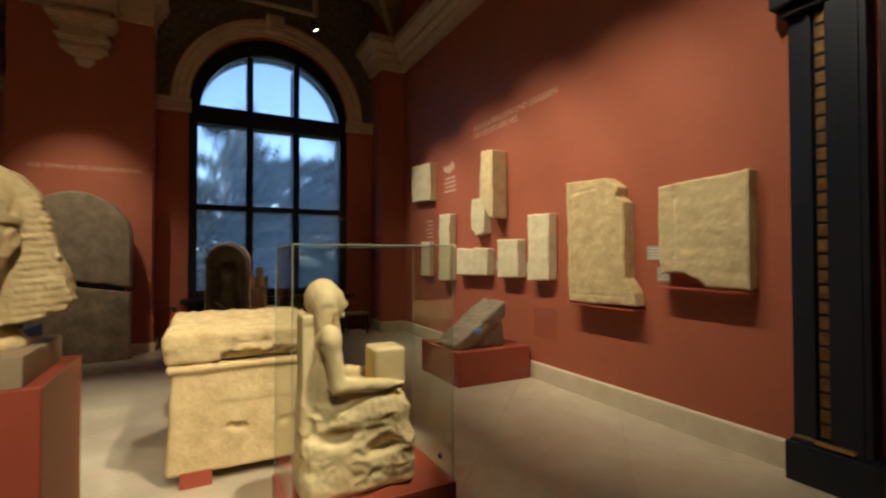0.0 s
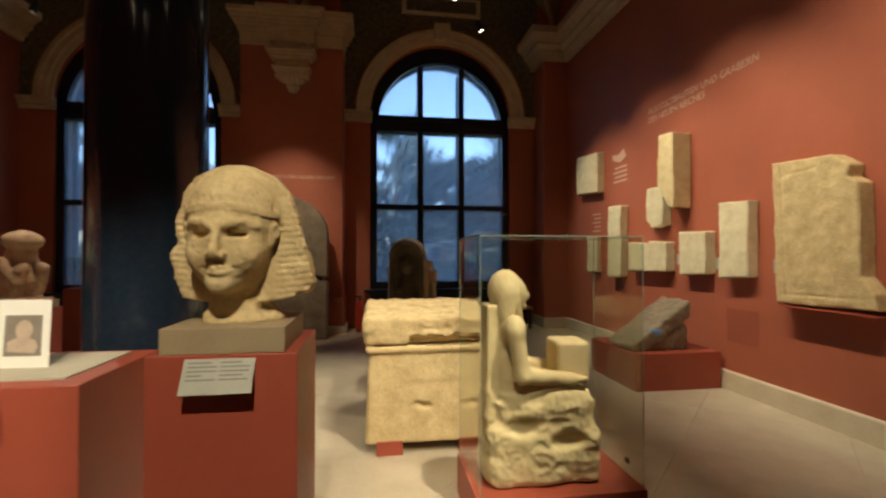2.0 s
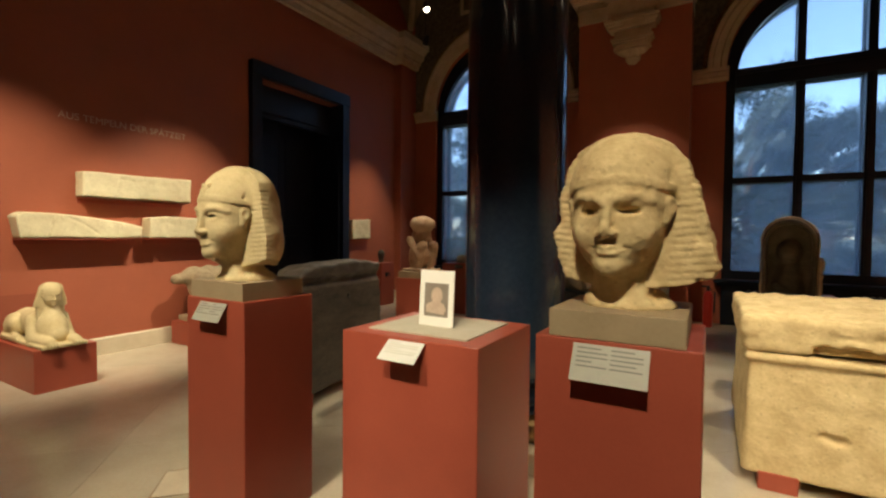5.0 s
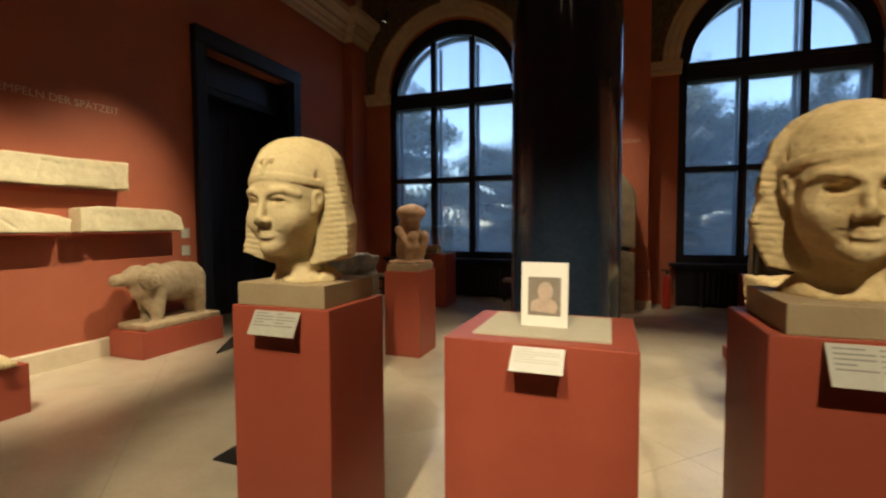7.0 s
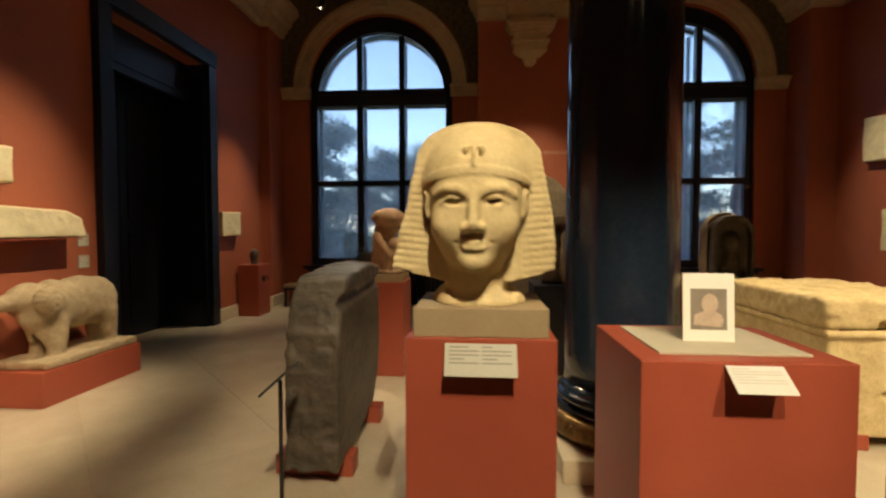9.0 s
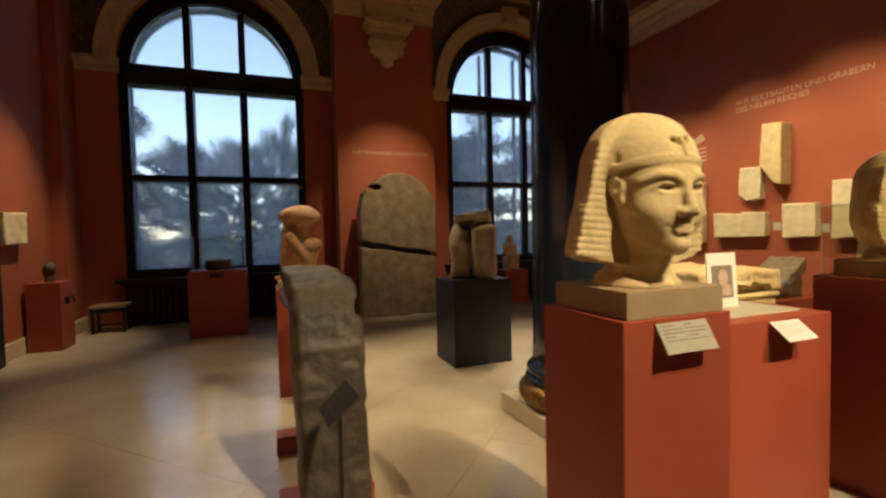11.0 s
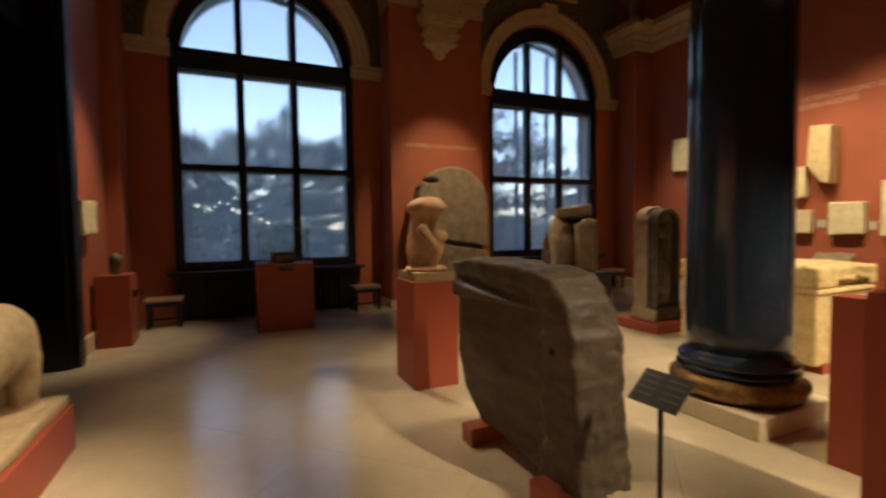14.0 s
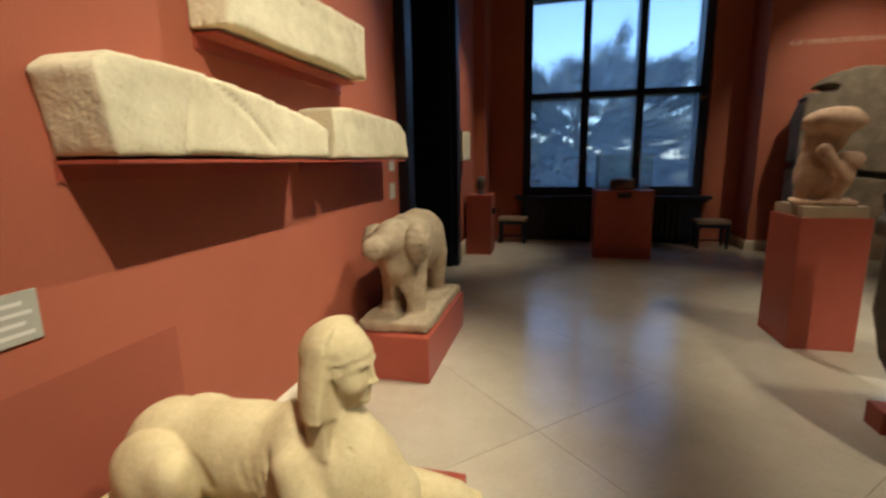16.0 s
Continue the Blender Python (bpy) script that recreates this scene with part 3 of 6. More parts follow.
# ---- windows ----
def window(index, c):
    w = thing("window_%d" % index, "tall arched window with dark wooden bars", "window", c, 0, 0, kind="structure")
    y0, y1 = 10.27, 10.40
    g, fz = 1.36, 4.31
    bm = boxes((-HALF, y0, SILL, -g, y1, ARCH_Z), (g, y0, SILL, HALF, y1, ARCH_Z), (-g, y0, SILL, g, y1, 0.95))
    arch_ring(bm, [(1.33, y0), (1.33, y1), (1.52, y1), (1.52, y0)], 0, fz + 0.02, 0.0, math.pi)
    arch_ring(bm, [(1.49, y0 + 0.01), (1.49, y1), (1.7, y1), (1.7, y0 + 0.01)], 0, fz + 0.05, 0.3, math.pi - 0.3)
    part("window_frame", bm, WOOD, w)
    part("transom", boxes((-g, y0 - 0.05, 4.14, g, y1 + 0.02, 4.47), (-g, y0 - 0.09, 4.36, g, y0, 4.43), bevel=0.012), WOOD, w)
    for s in (-0.445, 0.445):
        part("mullion", boxes((s - 0.065, y0 - 0.01, 0.95, s + 0.065, y1, 4.14), (s - 0.03, y0 - 0.03, 0.95, s + 0.03, y0, 4.14), bevel=0.008), WOOD, w)
        top = fz + math.sqrt(1.33 ** 2 - s * s)
        part("mullion", boxes((s - 0.06, y0 - 0.01, 4.47, s + 0.06, y1, top), bevel=0.008), WOOD, w)
    part("glazing_bar", boxes((-g, y0 + 0.0, 2.48, g, y1 - 0.005, 2.59), bevel=0.008), WOOD, w)
    cols = [(-g, -0.51), (-0.38, 0.38), (0.51, g)]
    for x0, x1 in cols:
        for z0, z1 in ((0.95, 2.48), (2.59, 4.14)):
            p = part("pane", boxes((x0, 10.35, z0, x1, 10.356, z1)), GLASS, w)
            p.visible_shadow = False
        n = 10
        pts = [(x0, 4.47), (x1, 4.47)] + [(x1 + (x0 - x1) * i / n, fz + math.sqrt(max(0.02, 1.33 ** 2 - (x1 + (x0 - x1) * i / n) ** 2))) for i in range(n + 1)]
        p = part("pane", prism(bmesh.new(), pts, "y", 10.35, 10.356), GLASS, w)
        p.visible_shadow = False
    # outer sash, seen behind the panes
    bm = boxes((-HALF, 10.74, SILL, -1.4, 10.8, ARCH_Z), (1.4, 10.74, SILL, HALF, 10.8, ARCH_Z), (-1.4, 10.74, 4.2, 1.4, 10.8, 4.42), (-1.4, 10.74, 2.5, 1.4, 10.8, 2.57), (-1.4, 10.74, 0.8, 1.4, 10.8, 0.95))
    for s in (-0.445, 0.445):
        box(bm, s - 0.035, 10.74, 0.95, s + 0.035, 10.8, 4.2)
        box(bm, s - 0.035, 10.74, 4.42, s + 0.035, 10.8, 5.55)
    arch_ring(bm, [(1.38, 10.74), (1.38, 10.8), (1.5, 10.8), (1.5, 10.74)], 0, fz, 0, math.pi)
    part("outer_sash", bm, WOOD, w)
    part("window_sill", boxes((-1.62, 10.02, 0.74, 1.62, 10.36, 0.80), (-1.56, 10.08, 0.69, 1.56, 10.2, 0.74), bevel=0.012), WOOD, w)
    part("latch", boxes((1.38, y0 - 0.05, 2.36, 1.41, y0, 2.44), (1.36, y0 - 0.07, 2.39, 1.47, y0 - 0.045, 2.41)), BRONZE, w, "small brass window latch")
    # boarded apron under the sill
    part("apron_panel", boxes((-1.5, 10.12, 0.0, 1.5, 10.2, 0.69), bevel=0.01), WOOD, w)
    return w


for k, c in enumerate(WC):
    window(k + 1, c)


def radiator(x, y):
    r = thing("radiator", "black cast-iron radiator under the window sill", "radiator", x, y, 0, group="window radiators")
    for i in range(9):
        part("section", boxes((-0.4 + i * 0.09, -0.07, 0.07, -0.4 + i * 0.09 + 0.06, 0.07, 0.64), bevel=0.018), BLACK, r)
    part("pipe", tube(bmesh.new(), [(-0.4, 0, 0.12), (0.4, 0, 0.12)], 0.018), BLACK, r)
    part("foot", boxes((-0.36, -0.05, 0, -0.33, 0.05, 0.1)), BLACK, r)
    part("foot", boxes((0.33, -0.05, 0, 0.36, 0.05, 0.1)), BLACK, r)
    return r


rad = radiator(WC[0] - 0.72, 10.03)
for x in (WC[0] + 0.78, WC[1] - 0.72, WC[1] + 0.78):
    copy_thing(rad, pose(x, 10.03, 0))

# ---- doorway in the wall of lintels ----
dw = thing("door_1", "tall doorway with a black wooden casing, dark within", "doorway", XL, 0, 0, kind="structure")
F = 0.1
part("casing", boxes((0, DL0 - 0.2, 0, F, DL0, 4.33), bevel=0.012), WOOD, dw)
part("casing", boxes((0, DL1, 0, F, DL1 + 0.2, 4.33), bevel=0.012), WOOD, dw)
part("casing", boxes((0, DL0 - 0.2, 4.13, F + 0.02, DL1 + 0.2, 4.36), bevel=0.012), WOOD, dw)
part("jamb", boxes((-0.79, DL0 - 0.01, 0, 0.02, DL0 + 0.05, 4.13)), WOOD, dw)
part("jamb", boxes((-0.79, DL1 - 0.05, 0, 0.02, DL1 + 0.01, 4.13)), WOOD, dw)
part("overdoor", boxes((-0.3, DL0 + 0.05, 3.55, -0.24, DL1 - 0.05, 4.13), (-0.26, DL0 + 0.2, 3.65, -0.22, DL1 - 0.2, 4.03), bevel=0.01), WOOD, dw, "panelled black overdoor")
mid = (DL0 + DL1) / 2
# black leaves added for the dark void beyond; they also stop light leaking in
for a, b in ((DL0 + 0.05, mid - 0.004), (mid + 0.004, DL1 - 0.05)):
    part("dark_leaf", boxes((-0.72, a, 0.0, -0.66, b, 4.12), (-0.67, a + 0.14, 0.2, -0.645, b - 0.14, 1.5), (-0.67, a + 0.14, 1.7, -0.645, b - 0.14, 3.4), bevel=0.01), WOOD, dw, "panelled black leaf added for the dark beyond the doorway")

# ---- portal in the wall of reliefs ----
pt = thing("door_2", "black wooden portal with gilt ornament strips", "portal", XR, 0, 0, kind="structure")
part("plinth_block", boxes((-0.16, 1.70, 0, 0, 2.23, 0.27), (-0.13, 1.72, 0.27, 0, 2.21, 0.29), bevel=0.008), WOOD, pt)
part("pilaster_board", boxes((-0.06, 2.10, 0.29, 0, 2.22, 3.3), (-0.085, 2.07, 0.29, 0, 2.10, 3.3), (-0.05, 1.98, 0.29, 0, 2.07, 3.3), (-0.11, 1.80, 0.29, 0, 1.98, 3.3), (-0.13, 1.75, 0.29, 0, 1.79, 3.3), bevel=0.006), WOOD, pt)
for z in range(28):
    part("gilt_leaf", boxes((-0.068, 1.995, 0.33 + z * 0.106, -0.05, 2.055, 0.33 + z * 0.106 + 0.085), bevel=0.008), BRONZE, pt)
part("gilt_cap", boxes((-0.09, 2.08, 0.29, -0.05, 2.2, 0.305), (-0.14, 1.84, 0.29, -0.1, 2.06, 0.315), bevel=0.004), GILT, pt, "gilt foot mouldings")
part("capital", boxes((-0.14, 1.98, 3.3, 0, 2.24, 3.36), (-0.2, 1.95, 3.36, 0, 2.28, 3.46), (-0.25, 1.92, 3.46, 0, 2.3, 3.56), bevel=0.015), WOOD, pt)
part("lintel", boxes((-0.16, PR0 - 0.5, 3.56, 0, 2.24, 4.1), (-0.24, PR0 - 0.56, 4.1, 0, 2.3, 4.2), bevel=0.015), WOOD, pt)
part("pilaster_board", boxes((-0.11, PR0 - 0.5, 0, 0, PR0, 3.56), bevel=0.006), WOOD, pt)
part("jamb", boxes((0.0, PR1 - 0.05, 0, 0.8, PR1 + 0.01, PRZ)), WOOD, pt)
part("jamb", boxes((0.0, PR0 - 0.01, 0, 0.8, PR0 + 0.05, PRZ)), WOOD, pt)
# unseen leaf added to close the portal opening and keep it dark
part("dark_leaf", boxes((0.5, PR0 + 0.05, 0.0, 0.56, PR1 - 0.05, PRZ)), WOOD, pt, "unseen black leaf closing the portal")

# ---- column ----
col = tagged(new("column"), "massive polished dark granite column with a gilt bronze base ring", "column")
col.matrix_basis = pose(CX, CY, 0)
part("base_block", boxes((-0.46, -0.46, 0, 0.46, 0.46, 0.15), bevel=0.012), BASEM, col, "square pale stone base block")
prof = [(0.40, 0.15), (0.45, 0.17)] + [(0.40 + 0.075 * math.cos(a), 0.245 + 0.085 * math.sin(a)) for a in np.linspace(-1.2, 1.35, 9)] + [(0.40, 0.335)]
part("torus", lathe(bmesh.new(), prof, 0, 0, 64), BRONZE, col, "gilt bronze torus with leaf ornament", True)
bm = bmesh.new()
for i in range(60):
    a = 2 * math.pi * i / 60
    q = Matrix.Translation((0.468 * math.cos(a), 0.468 * math.sin(a), 0.25)) @ Matrix.Rotation(a, 4, "Z") @ Matrix.Diagonal((0.016, 0.019, 0.05, 1))
    bmesh.ops.create_icosphere(bm, subdivisions=1, radius=1, matrix=q)
part("leaf_band", bm, BRONZE, col, "row of small bronze leaves")
prof = [(0.40, 0.335), (0.425, 0.345), (0.43, 0.36), (0.41, 0.372), (0.40, 0.385)] + [(0.385 + 0.035 * math.cos(a), 0.42 + 0.035 * math.sin(a)) for a in np.linspace(-1.3, 1.5, 7)] + [(0.385, 0.47), (0.37, 0.50)]
part("neck_ring", lathe(bmesh.new(), prof, 0, 0, 64), GRANITE, col, "", True)
part("shaft", lathe(bmesh.new(), [(0.37, 0.5), (0.366, 0.7), (0.36, 3.0), (0.34, 5.55)], 0, 0, 72), GRANITE, col, "", True)
part("capital", boxes((-0.42, -0.42, 5.55, 0.42, 0.42, 5.72), (-0.5, -0.5, 5.72, 0.5, 0.5, 5.95), (-0.58, -0.58, 5.95, 0.58, 0.58, 6.2), bevel=0.02), STUCCO, col)


# ---- things: shared builders ----
def settle(ob, label, category, group=""):
    """Moves a single mesh's origin to the middle of its foot."""
    me = ob.data
    co = np.zeros(len(me.vertices) * 3)
    me.vertices.foreach_get("co", co)
    co = co.reshape(-1, 3)
    lo, hi = co.min(0), co.max(0)
    o = np.array([(lo[0] + hi[0]) / 2, (lo[1] + hi[1]) / 2, lo[2]])
    me.vertices.foreach_set("co", (co - o).ravel())
    me.update()
    ob.location = o
    return tagged(ob, label, category, group)


def outline(u, v, pts):
    """Signed distance to a flat outline."""
    d = np.full(u.shape, 1e9)
    s = np.ones(u.shape)
    n = len(pts)
    for i in range(n):
        ax, ay = pts[i]
        bx, by = pts[i - 1]
        ex, ey = bx - ax, by - ay
        wx, wy = u - ax, v - ay
        t = np.clip((wx * ex + wy * ey) / (ex * ex + ey * ey), 0, 1)
        d = np.minimum(d, (wx - ex * t) ** 2 + (wy - ey * t) ** 2)
        c1, c2, c3 = v >= ay, v < by, ex * wy > ey * wx
        s = np.where((c1 & c2 & c3) | (~c1 & ~c2 & ~c3), -s, s)
    return s * np.sqrt(d)


def pedestal(name, label, x0, y0, x1, y1, z, category="pedestal", material=None):
    bm = boxes((x0, y0, 0.0, x1, y1, z), bevel=0.006)
    ob = part(name, bm, material or RED)
    return settle(ob, label, category)


def label_plate(x, y, z, w, h, material, ink, label, tilt=40, rz=0, rows=5, columns=2):
    """A text plate that leans out from a pedestal's front edge; the writing stays plain bars."""
    t = thing("label_plate", label, "label", group="pedestal labels")
    t.matrix_basis = pose(x, y, z, 90 - tilt, 0, rz)
    part("plate", boxes((-w / 2, -h, -0.004, w / 2, 0, 0.0), bevel=0.0015), material, t)
    part("bracket", boxes((-w / 4, -0.03, -0.02, w / 4, 0.0, -0.004)), material, t)
    rnd = random.Random(int(x * 100))
    for c in range(columns):
        cw = w * 0.9 / columns
        x0 = -w * 0.45 + c * cw
        for r in range(rows):
            yy = -h * (0.10 + 0.60 * r / rows)
            part("text_line", boxes((x0 + 0.004, yy - h * 0.035, 0.0, x0 + cw * (0.95 if r % 3 else rnd.uniform(0.35, 0.8)), yy, 0.0008)), ink, t)
    return t


# ---- three pedestals with the two royal heads and the photo card ----
pedestal("display_pedestal", "dark red painted pedestal under a carved royal head", -1.30, 2.20, -0.79, 2.71, 1.19)
pedestal("display_pedestal", "dark red painted pedestal holding a photo card", -2.40, 2.43, -1.63, 3.09, 1.043)
pedestal("display_pedestal", "dark red painted pedestal under a carved royal head", -3.24, 2.12, -2.76, 2.57, 1.187)
settle(part("plinth_block", boxes((-1.255, 2.205, 1.19, -0.835, 2.63, 1.283), bevel=0.004), TIMBER), "beige plinth block on the red pedestal", "plinth")
settle(part("plinth_block", boxes((-3.215, 2.13, 1.187, -2.785, 2.52, 1.28), bevel=0.004), TIMBER), "beige plinth block on the red pedestal", "plinth")


def path_of(P, pts, r):
    """A bent rod through pts with the radii r, for lids, brows and lips."""
    d = None
    for a, b, ra, rb in zip(pts, pts[1:], r, r[1:]):
        e = cap(P, a, b, ra, rb)
        d = e if d is None else np.minimum(d, e)
    return d


def royal_head(P, style):
    """A king's head in a striped headcloth, looking along -y; the foot of the neck is at the origin."""
    worn, whole = style == "worn", style == "whole"
    x, y, z = P[..., 0], P[..., 1], P[..., 2]
    ax = np.abs(x)
    M = np.stack([ax, y, z], axis=-1)
    # face: egg, jaw, cheeks and chin
    d = ell(P, (0, -0.055, 0.335), (0.152, 0.158, 0.19))
    d = join(d, ell(P, (0, -0.040, 0.385), (0.158, 0.166, 0.15)), 0.03)
    d = join(d, ell(P, (0, -0.080, 0.222), (0.118, 0.118, 0.108)), 0.05)
    d = join(d, ell(M, (0.078, -0.132, 0.262), (0.056, 0.062, 0.058)), 0.04)
    d = join(d, ell(P, (0, -0.168, 0.150), (0.046, 0.040, 0.036)), 0.035)
    # neck and broken foot
    d = join(d, cap(P, (0, 0.03, -0.02), (0, -0.01, 0.19), 0.112, 0.102), 0.03)
    if not whole:
        d = join(d, ell(P, (0.01, 0.03, 0.0), (0.165, 0.14, 0.062)), 0.03)
    # eyes under arched brows
    d = cut(d, ell(M, (0.064, -0.228, 0.336), (0.046, 0.042, 0.023)), 0.014)
    d = join(d, path_of(M, ((0.016, -0.206, 0.356), (0.046, -0.208, 0.372), (0.088, -0.190, 0.374), (0.124, -0.152, 0.358)), (0.010, 0.012, 0.011, 0.007)), 0.016)
    if worn:
        d = cut(d, ell(M, (0.067, -0.214, 0.330), (0.038, 0.062, 0.0155)), 0.006)
    else:
        d = join(d, ell(M, (0.065, -0.160, 0.332), (0.037, 0.030, 0.017)), 0.003)
        d = join(d, path_of(M, ((0.027, -0.196, 0.330), (0.046, -0.203, 0.345), (0.074, -0.199, 0.348), (0.106, -0.172, 0.333)), (0.004, 0.0055, 0.0055, 0.004)), 0.004)
        d = join(d, path_of(M, ((0.027, -0.196, 0.330), (0.048, -0.199, 0.318), (0.076, -0.194, 0.317), (0.106, -0.172, 0.333)), (0.003, 0.004, 0.004, 0.003)), 0.005)
    # nose
    d = join(d, cap(P, (0, -0.204, 0.366), (0, -0.232, 0.262), 0.012, 0.018), 0.016)
    d = join(d, ell(M, (0.022, -0.220, 0.254), (0.016, 0.020, 0.015)), 0.012)
    if not whole:
        d = cut(d, ell(P, (0.004, -0.262, 0.247), (0.027, 0.020, 0.020)), 0.008)
        d = cut(d, ell(M, (0.016, -0.238, 0.243), (0.008, 0.013, 0.006)), 0.005)
    else:
        d = join(d, ell(P, (0, -0.240, 0.258), (0.019, 0.020, 0.017)), 0.01)
    # mouth: full lips with drawn-up corners, hollows beside and below
    d = cut(d, ell(P, (0, -0.229, 0.171), (0.036, 0.022, 0.009)), 0.014)
    d = join(d, path_of(M, ((0, -0.204, 0.211), (0.012, -0.205, 0.213), (0.050, -0.184, 0.211)), (0.0105, 0.0105, 0.005)), 0.006)
    d = join(d, path_of(M, ((0, -0.203, 0.193), (0.022, -0.200, 0.194), (0.046, -0.184, 0.205)), (0.012, 0.011, 0.005)), 0.006)
    d = cut(d, path_of(M, ((0, -0.222, 0.2025), (0.026, -0.214, 0.2025), (0.056, -0.190, 0.2100)), (0.0042, 0.004, 0.0045)), 0.004)
    # ears
    ear = join(ell(M, (0.157, -0.074, 0.346), (0.022, 0.030, 0.041)), ell(M, (0.149, -0.082, 0.300), (0.016, 0.019, 0.020)), 0.014)
    ear = cut(ear, ell(M, (0.180, -0.090, 0.346), (0.017, 0.018, 0.025)), 0.006)
    d = join(d, ear, 0.006)
    # headcloth: dome over the brow, fan-shaped sides, rounded back
    zb = 0.414 - 0.10 * (y + 0.2) - 0.45 * x * x
    dome = ell(P, (0, 0.0, 0.400), (0.184, 0.210, 0.210))
    dome = np.maximum(dome, (zb - z) * 0.9)
    if worn:
        half = np.where(x > 0, np.interp(z, [0.08, 0.15, 0.28, 0.40, 0.50, 0.56, 0.60], [0.275, 0.312, 0.270, 0.232, 0.205, 0.155, 0.06]),
                        np.interp(z, [0.08, 0.16, 0.24, 0.38, 0.50, 0.56, 0.60], [0.19, 0.235, 0.245, 0.225, 0.195, 0.145, 0.06]))
    else:
        half = np.where(x > 0, np.interp(z, [0.08, 0.12, 0.25, 0.40, 0.515, 0.55, 0.575, 0.595, 0.61], [0.262, 0.270, 0.268, 0.232, 0.214, 0.186, 0.155, 0.11, 0.05]),
                        np.interp(z, [0.08, 0.12, 0.25, 0.40, 0.515, 0.55, 0.575, 0.595, 0.61], [0.285, 0.298, 0.262, 0.226, 0.200, 0.178, 0.15, 0.108, 0.05]))
    fan = (np.sqrt((ax / half) ** 2 + (np.maximum(y + 0.01, 0) / np.interp(z, [0.08, 0.13, 0.22, 0.36, 0.44, 0.50, 0.55, 0.58, 0.605], [0.165, 0.19, 0.207, 0.207, 0.192, 0.168, 0.132, 0.10, 0.06])) ** 2) - 1) * half * 0.8
    fan = np.maximum(fan, z - (0.598 if worn else 0.606))
    fan = np.maximum(fan, -0.052 + 0.14 * np.maximum(ax - 0.15, 0) - y)
    fan = np.maximum(fan, (0.078 + (0.16 if worn else 0.22) * np.maximum(ax - 0.12, 0) - z) * 0.95)
    mask = np.clip((ax - 0.150) / 0.02, 0, 1) * np.clip((0.50 - z) / 0.03, 0, 1) * np.clip((0.02 - y) / 0.03, 0, 1)
    wave = np.abs(((z - 0.10 * ax) / 0.024) % 1.0 - 0.5) * 2
    fan = fan + mask * (0.004 * np.clip(1 - wave * 2.2, 0, 1) - 0.001)
    cloth = join(dome, fan, 0.02)
    # fold where the fan leaves the dome, above the ear
    cloth = cut(cloth, path_of(M, ((0.172, -0.100, 0.505), (0.178, -0.085, 0.455), (0.164, -0.085, 0.420)), (0.012, 0.019, 0.010)), 0.006)
    d = join(d, cloth, 0.005)
    # headband with an incised lower edge
    front = ell(P, (0, 0.0, 0.400), (0.187, 0.214, 0.215))
    d = join(d, np.maximum(front, np.abs(z - zb - 0.016) - 0.014), 0.004)
    # remains of the brow emblem
    if worn:
        d = cut(d, ell(P, (-0.012, -0.212, 0.462), (0.026, 0.020, 0.018)), 0.008)
        d = join(d, ell(P, (-0.016, -0.190, 0.462), (0.010, 0.012, 0.020)), 0.01)
        for q in ((0.30, -0.05, 0.28, 0.03), (0.26, -0.06, 0.43, 0.04), (-0.25, -0.05, 0.31, 0.03), (0.05, -0.21, 0.52, 0.02), (-0.09, -0.17, 0.54, 0.025)):
            d = cut(d, ell(P, q[:3], (q[3], q[3], q[3] * 0.7)), 0.015)
    elif not whole:
        d = cut(d, ell(P, (-0.004, -0.206, 0.490), (0.056, 0.032, 0.022)), 0.006)
        for q in (-0.026, 0.0, 0.024):
            d = join(d, ell(P, (q, -0.187, 0.490 + 0.2 * abs(q)), (0.009, 0.012, 0.014)), 0.006)
        d = join(d, path_of(P, ((0, -0.199, 0.478), (0, -0.210, 0.445)), (0.009, 0.007)), 0.008)
    if whole:
        return d
    rough = 0.0032 if worn else 0.0012
    d = d + rough * lumps(P, 20, 1) + rough * 0.8 * lumps(P, 55, 2)
    d = d + 0.012 * np.clip((0.10 - z) / 0.05, 0, 1) * lumps(P, 26, 3)
    d = d + 0.010 * np.clip((y - 0.06) / 0.08, 0, 1) * (lumps(P, 9, 11) + 0.5 * lumps(P, 24, 12))
    d = d + (0.010 if worn else 0.004) * np.clip((ax - 0.2) / 0.04, 0, 1) * (lumps(P, 18, 5) + 0.6 * np.abs(lumps(P, 42, 15)))
    return d


for style, x, y, z, rz, mat, label in (("worn", -1.05, 2.42, 1.283, -6, LIMEA, "weathered limestone king's head with a broken nose and headcloth"),
                                      ("smooth", -3.015, 2.285, 1.28, -2, LIME, "smooth limestone king's head in a striped headcloth")):
    hd = carve("royal_head", lambda P: royal_head(P, style), (-0.33, -0.27, -0.004), (0.35, 0.23, 0.64), 0.0058, mat)
    tagged(hd, label, "sculpture", "royal heads")
    hd.matrix_basis = pose(x, y, z, 0, 0, rz)

label_plate(-1.05, 2.196, 1.178, 0.235, 0.125, LABELG, GREYINK, "grey text plate leaning from a red pedestal", 30)
label_plate(-3.0, 2.116, 1.172, 0.225, 0.105, LABELG, GREYINK, "grey text plate leaning from a red pedestal", 30)
label_plate(-2.0, 2.426, 1.032, 0.205, 0.12, FAINT, PALER, "white text plate leaning from a red pedestal", 52, rows=6, columns=1)

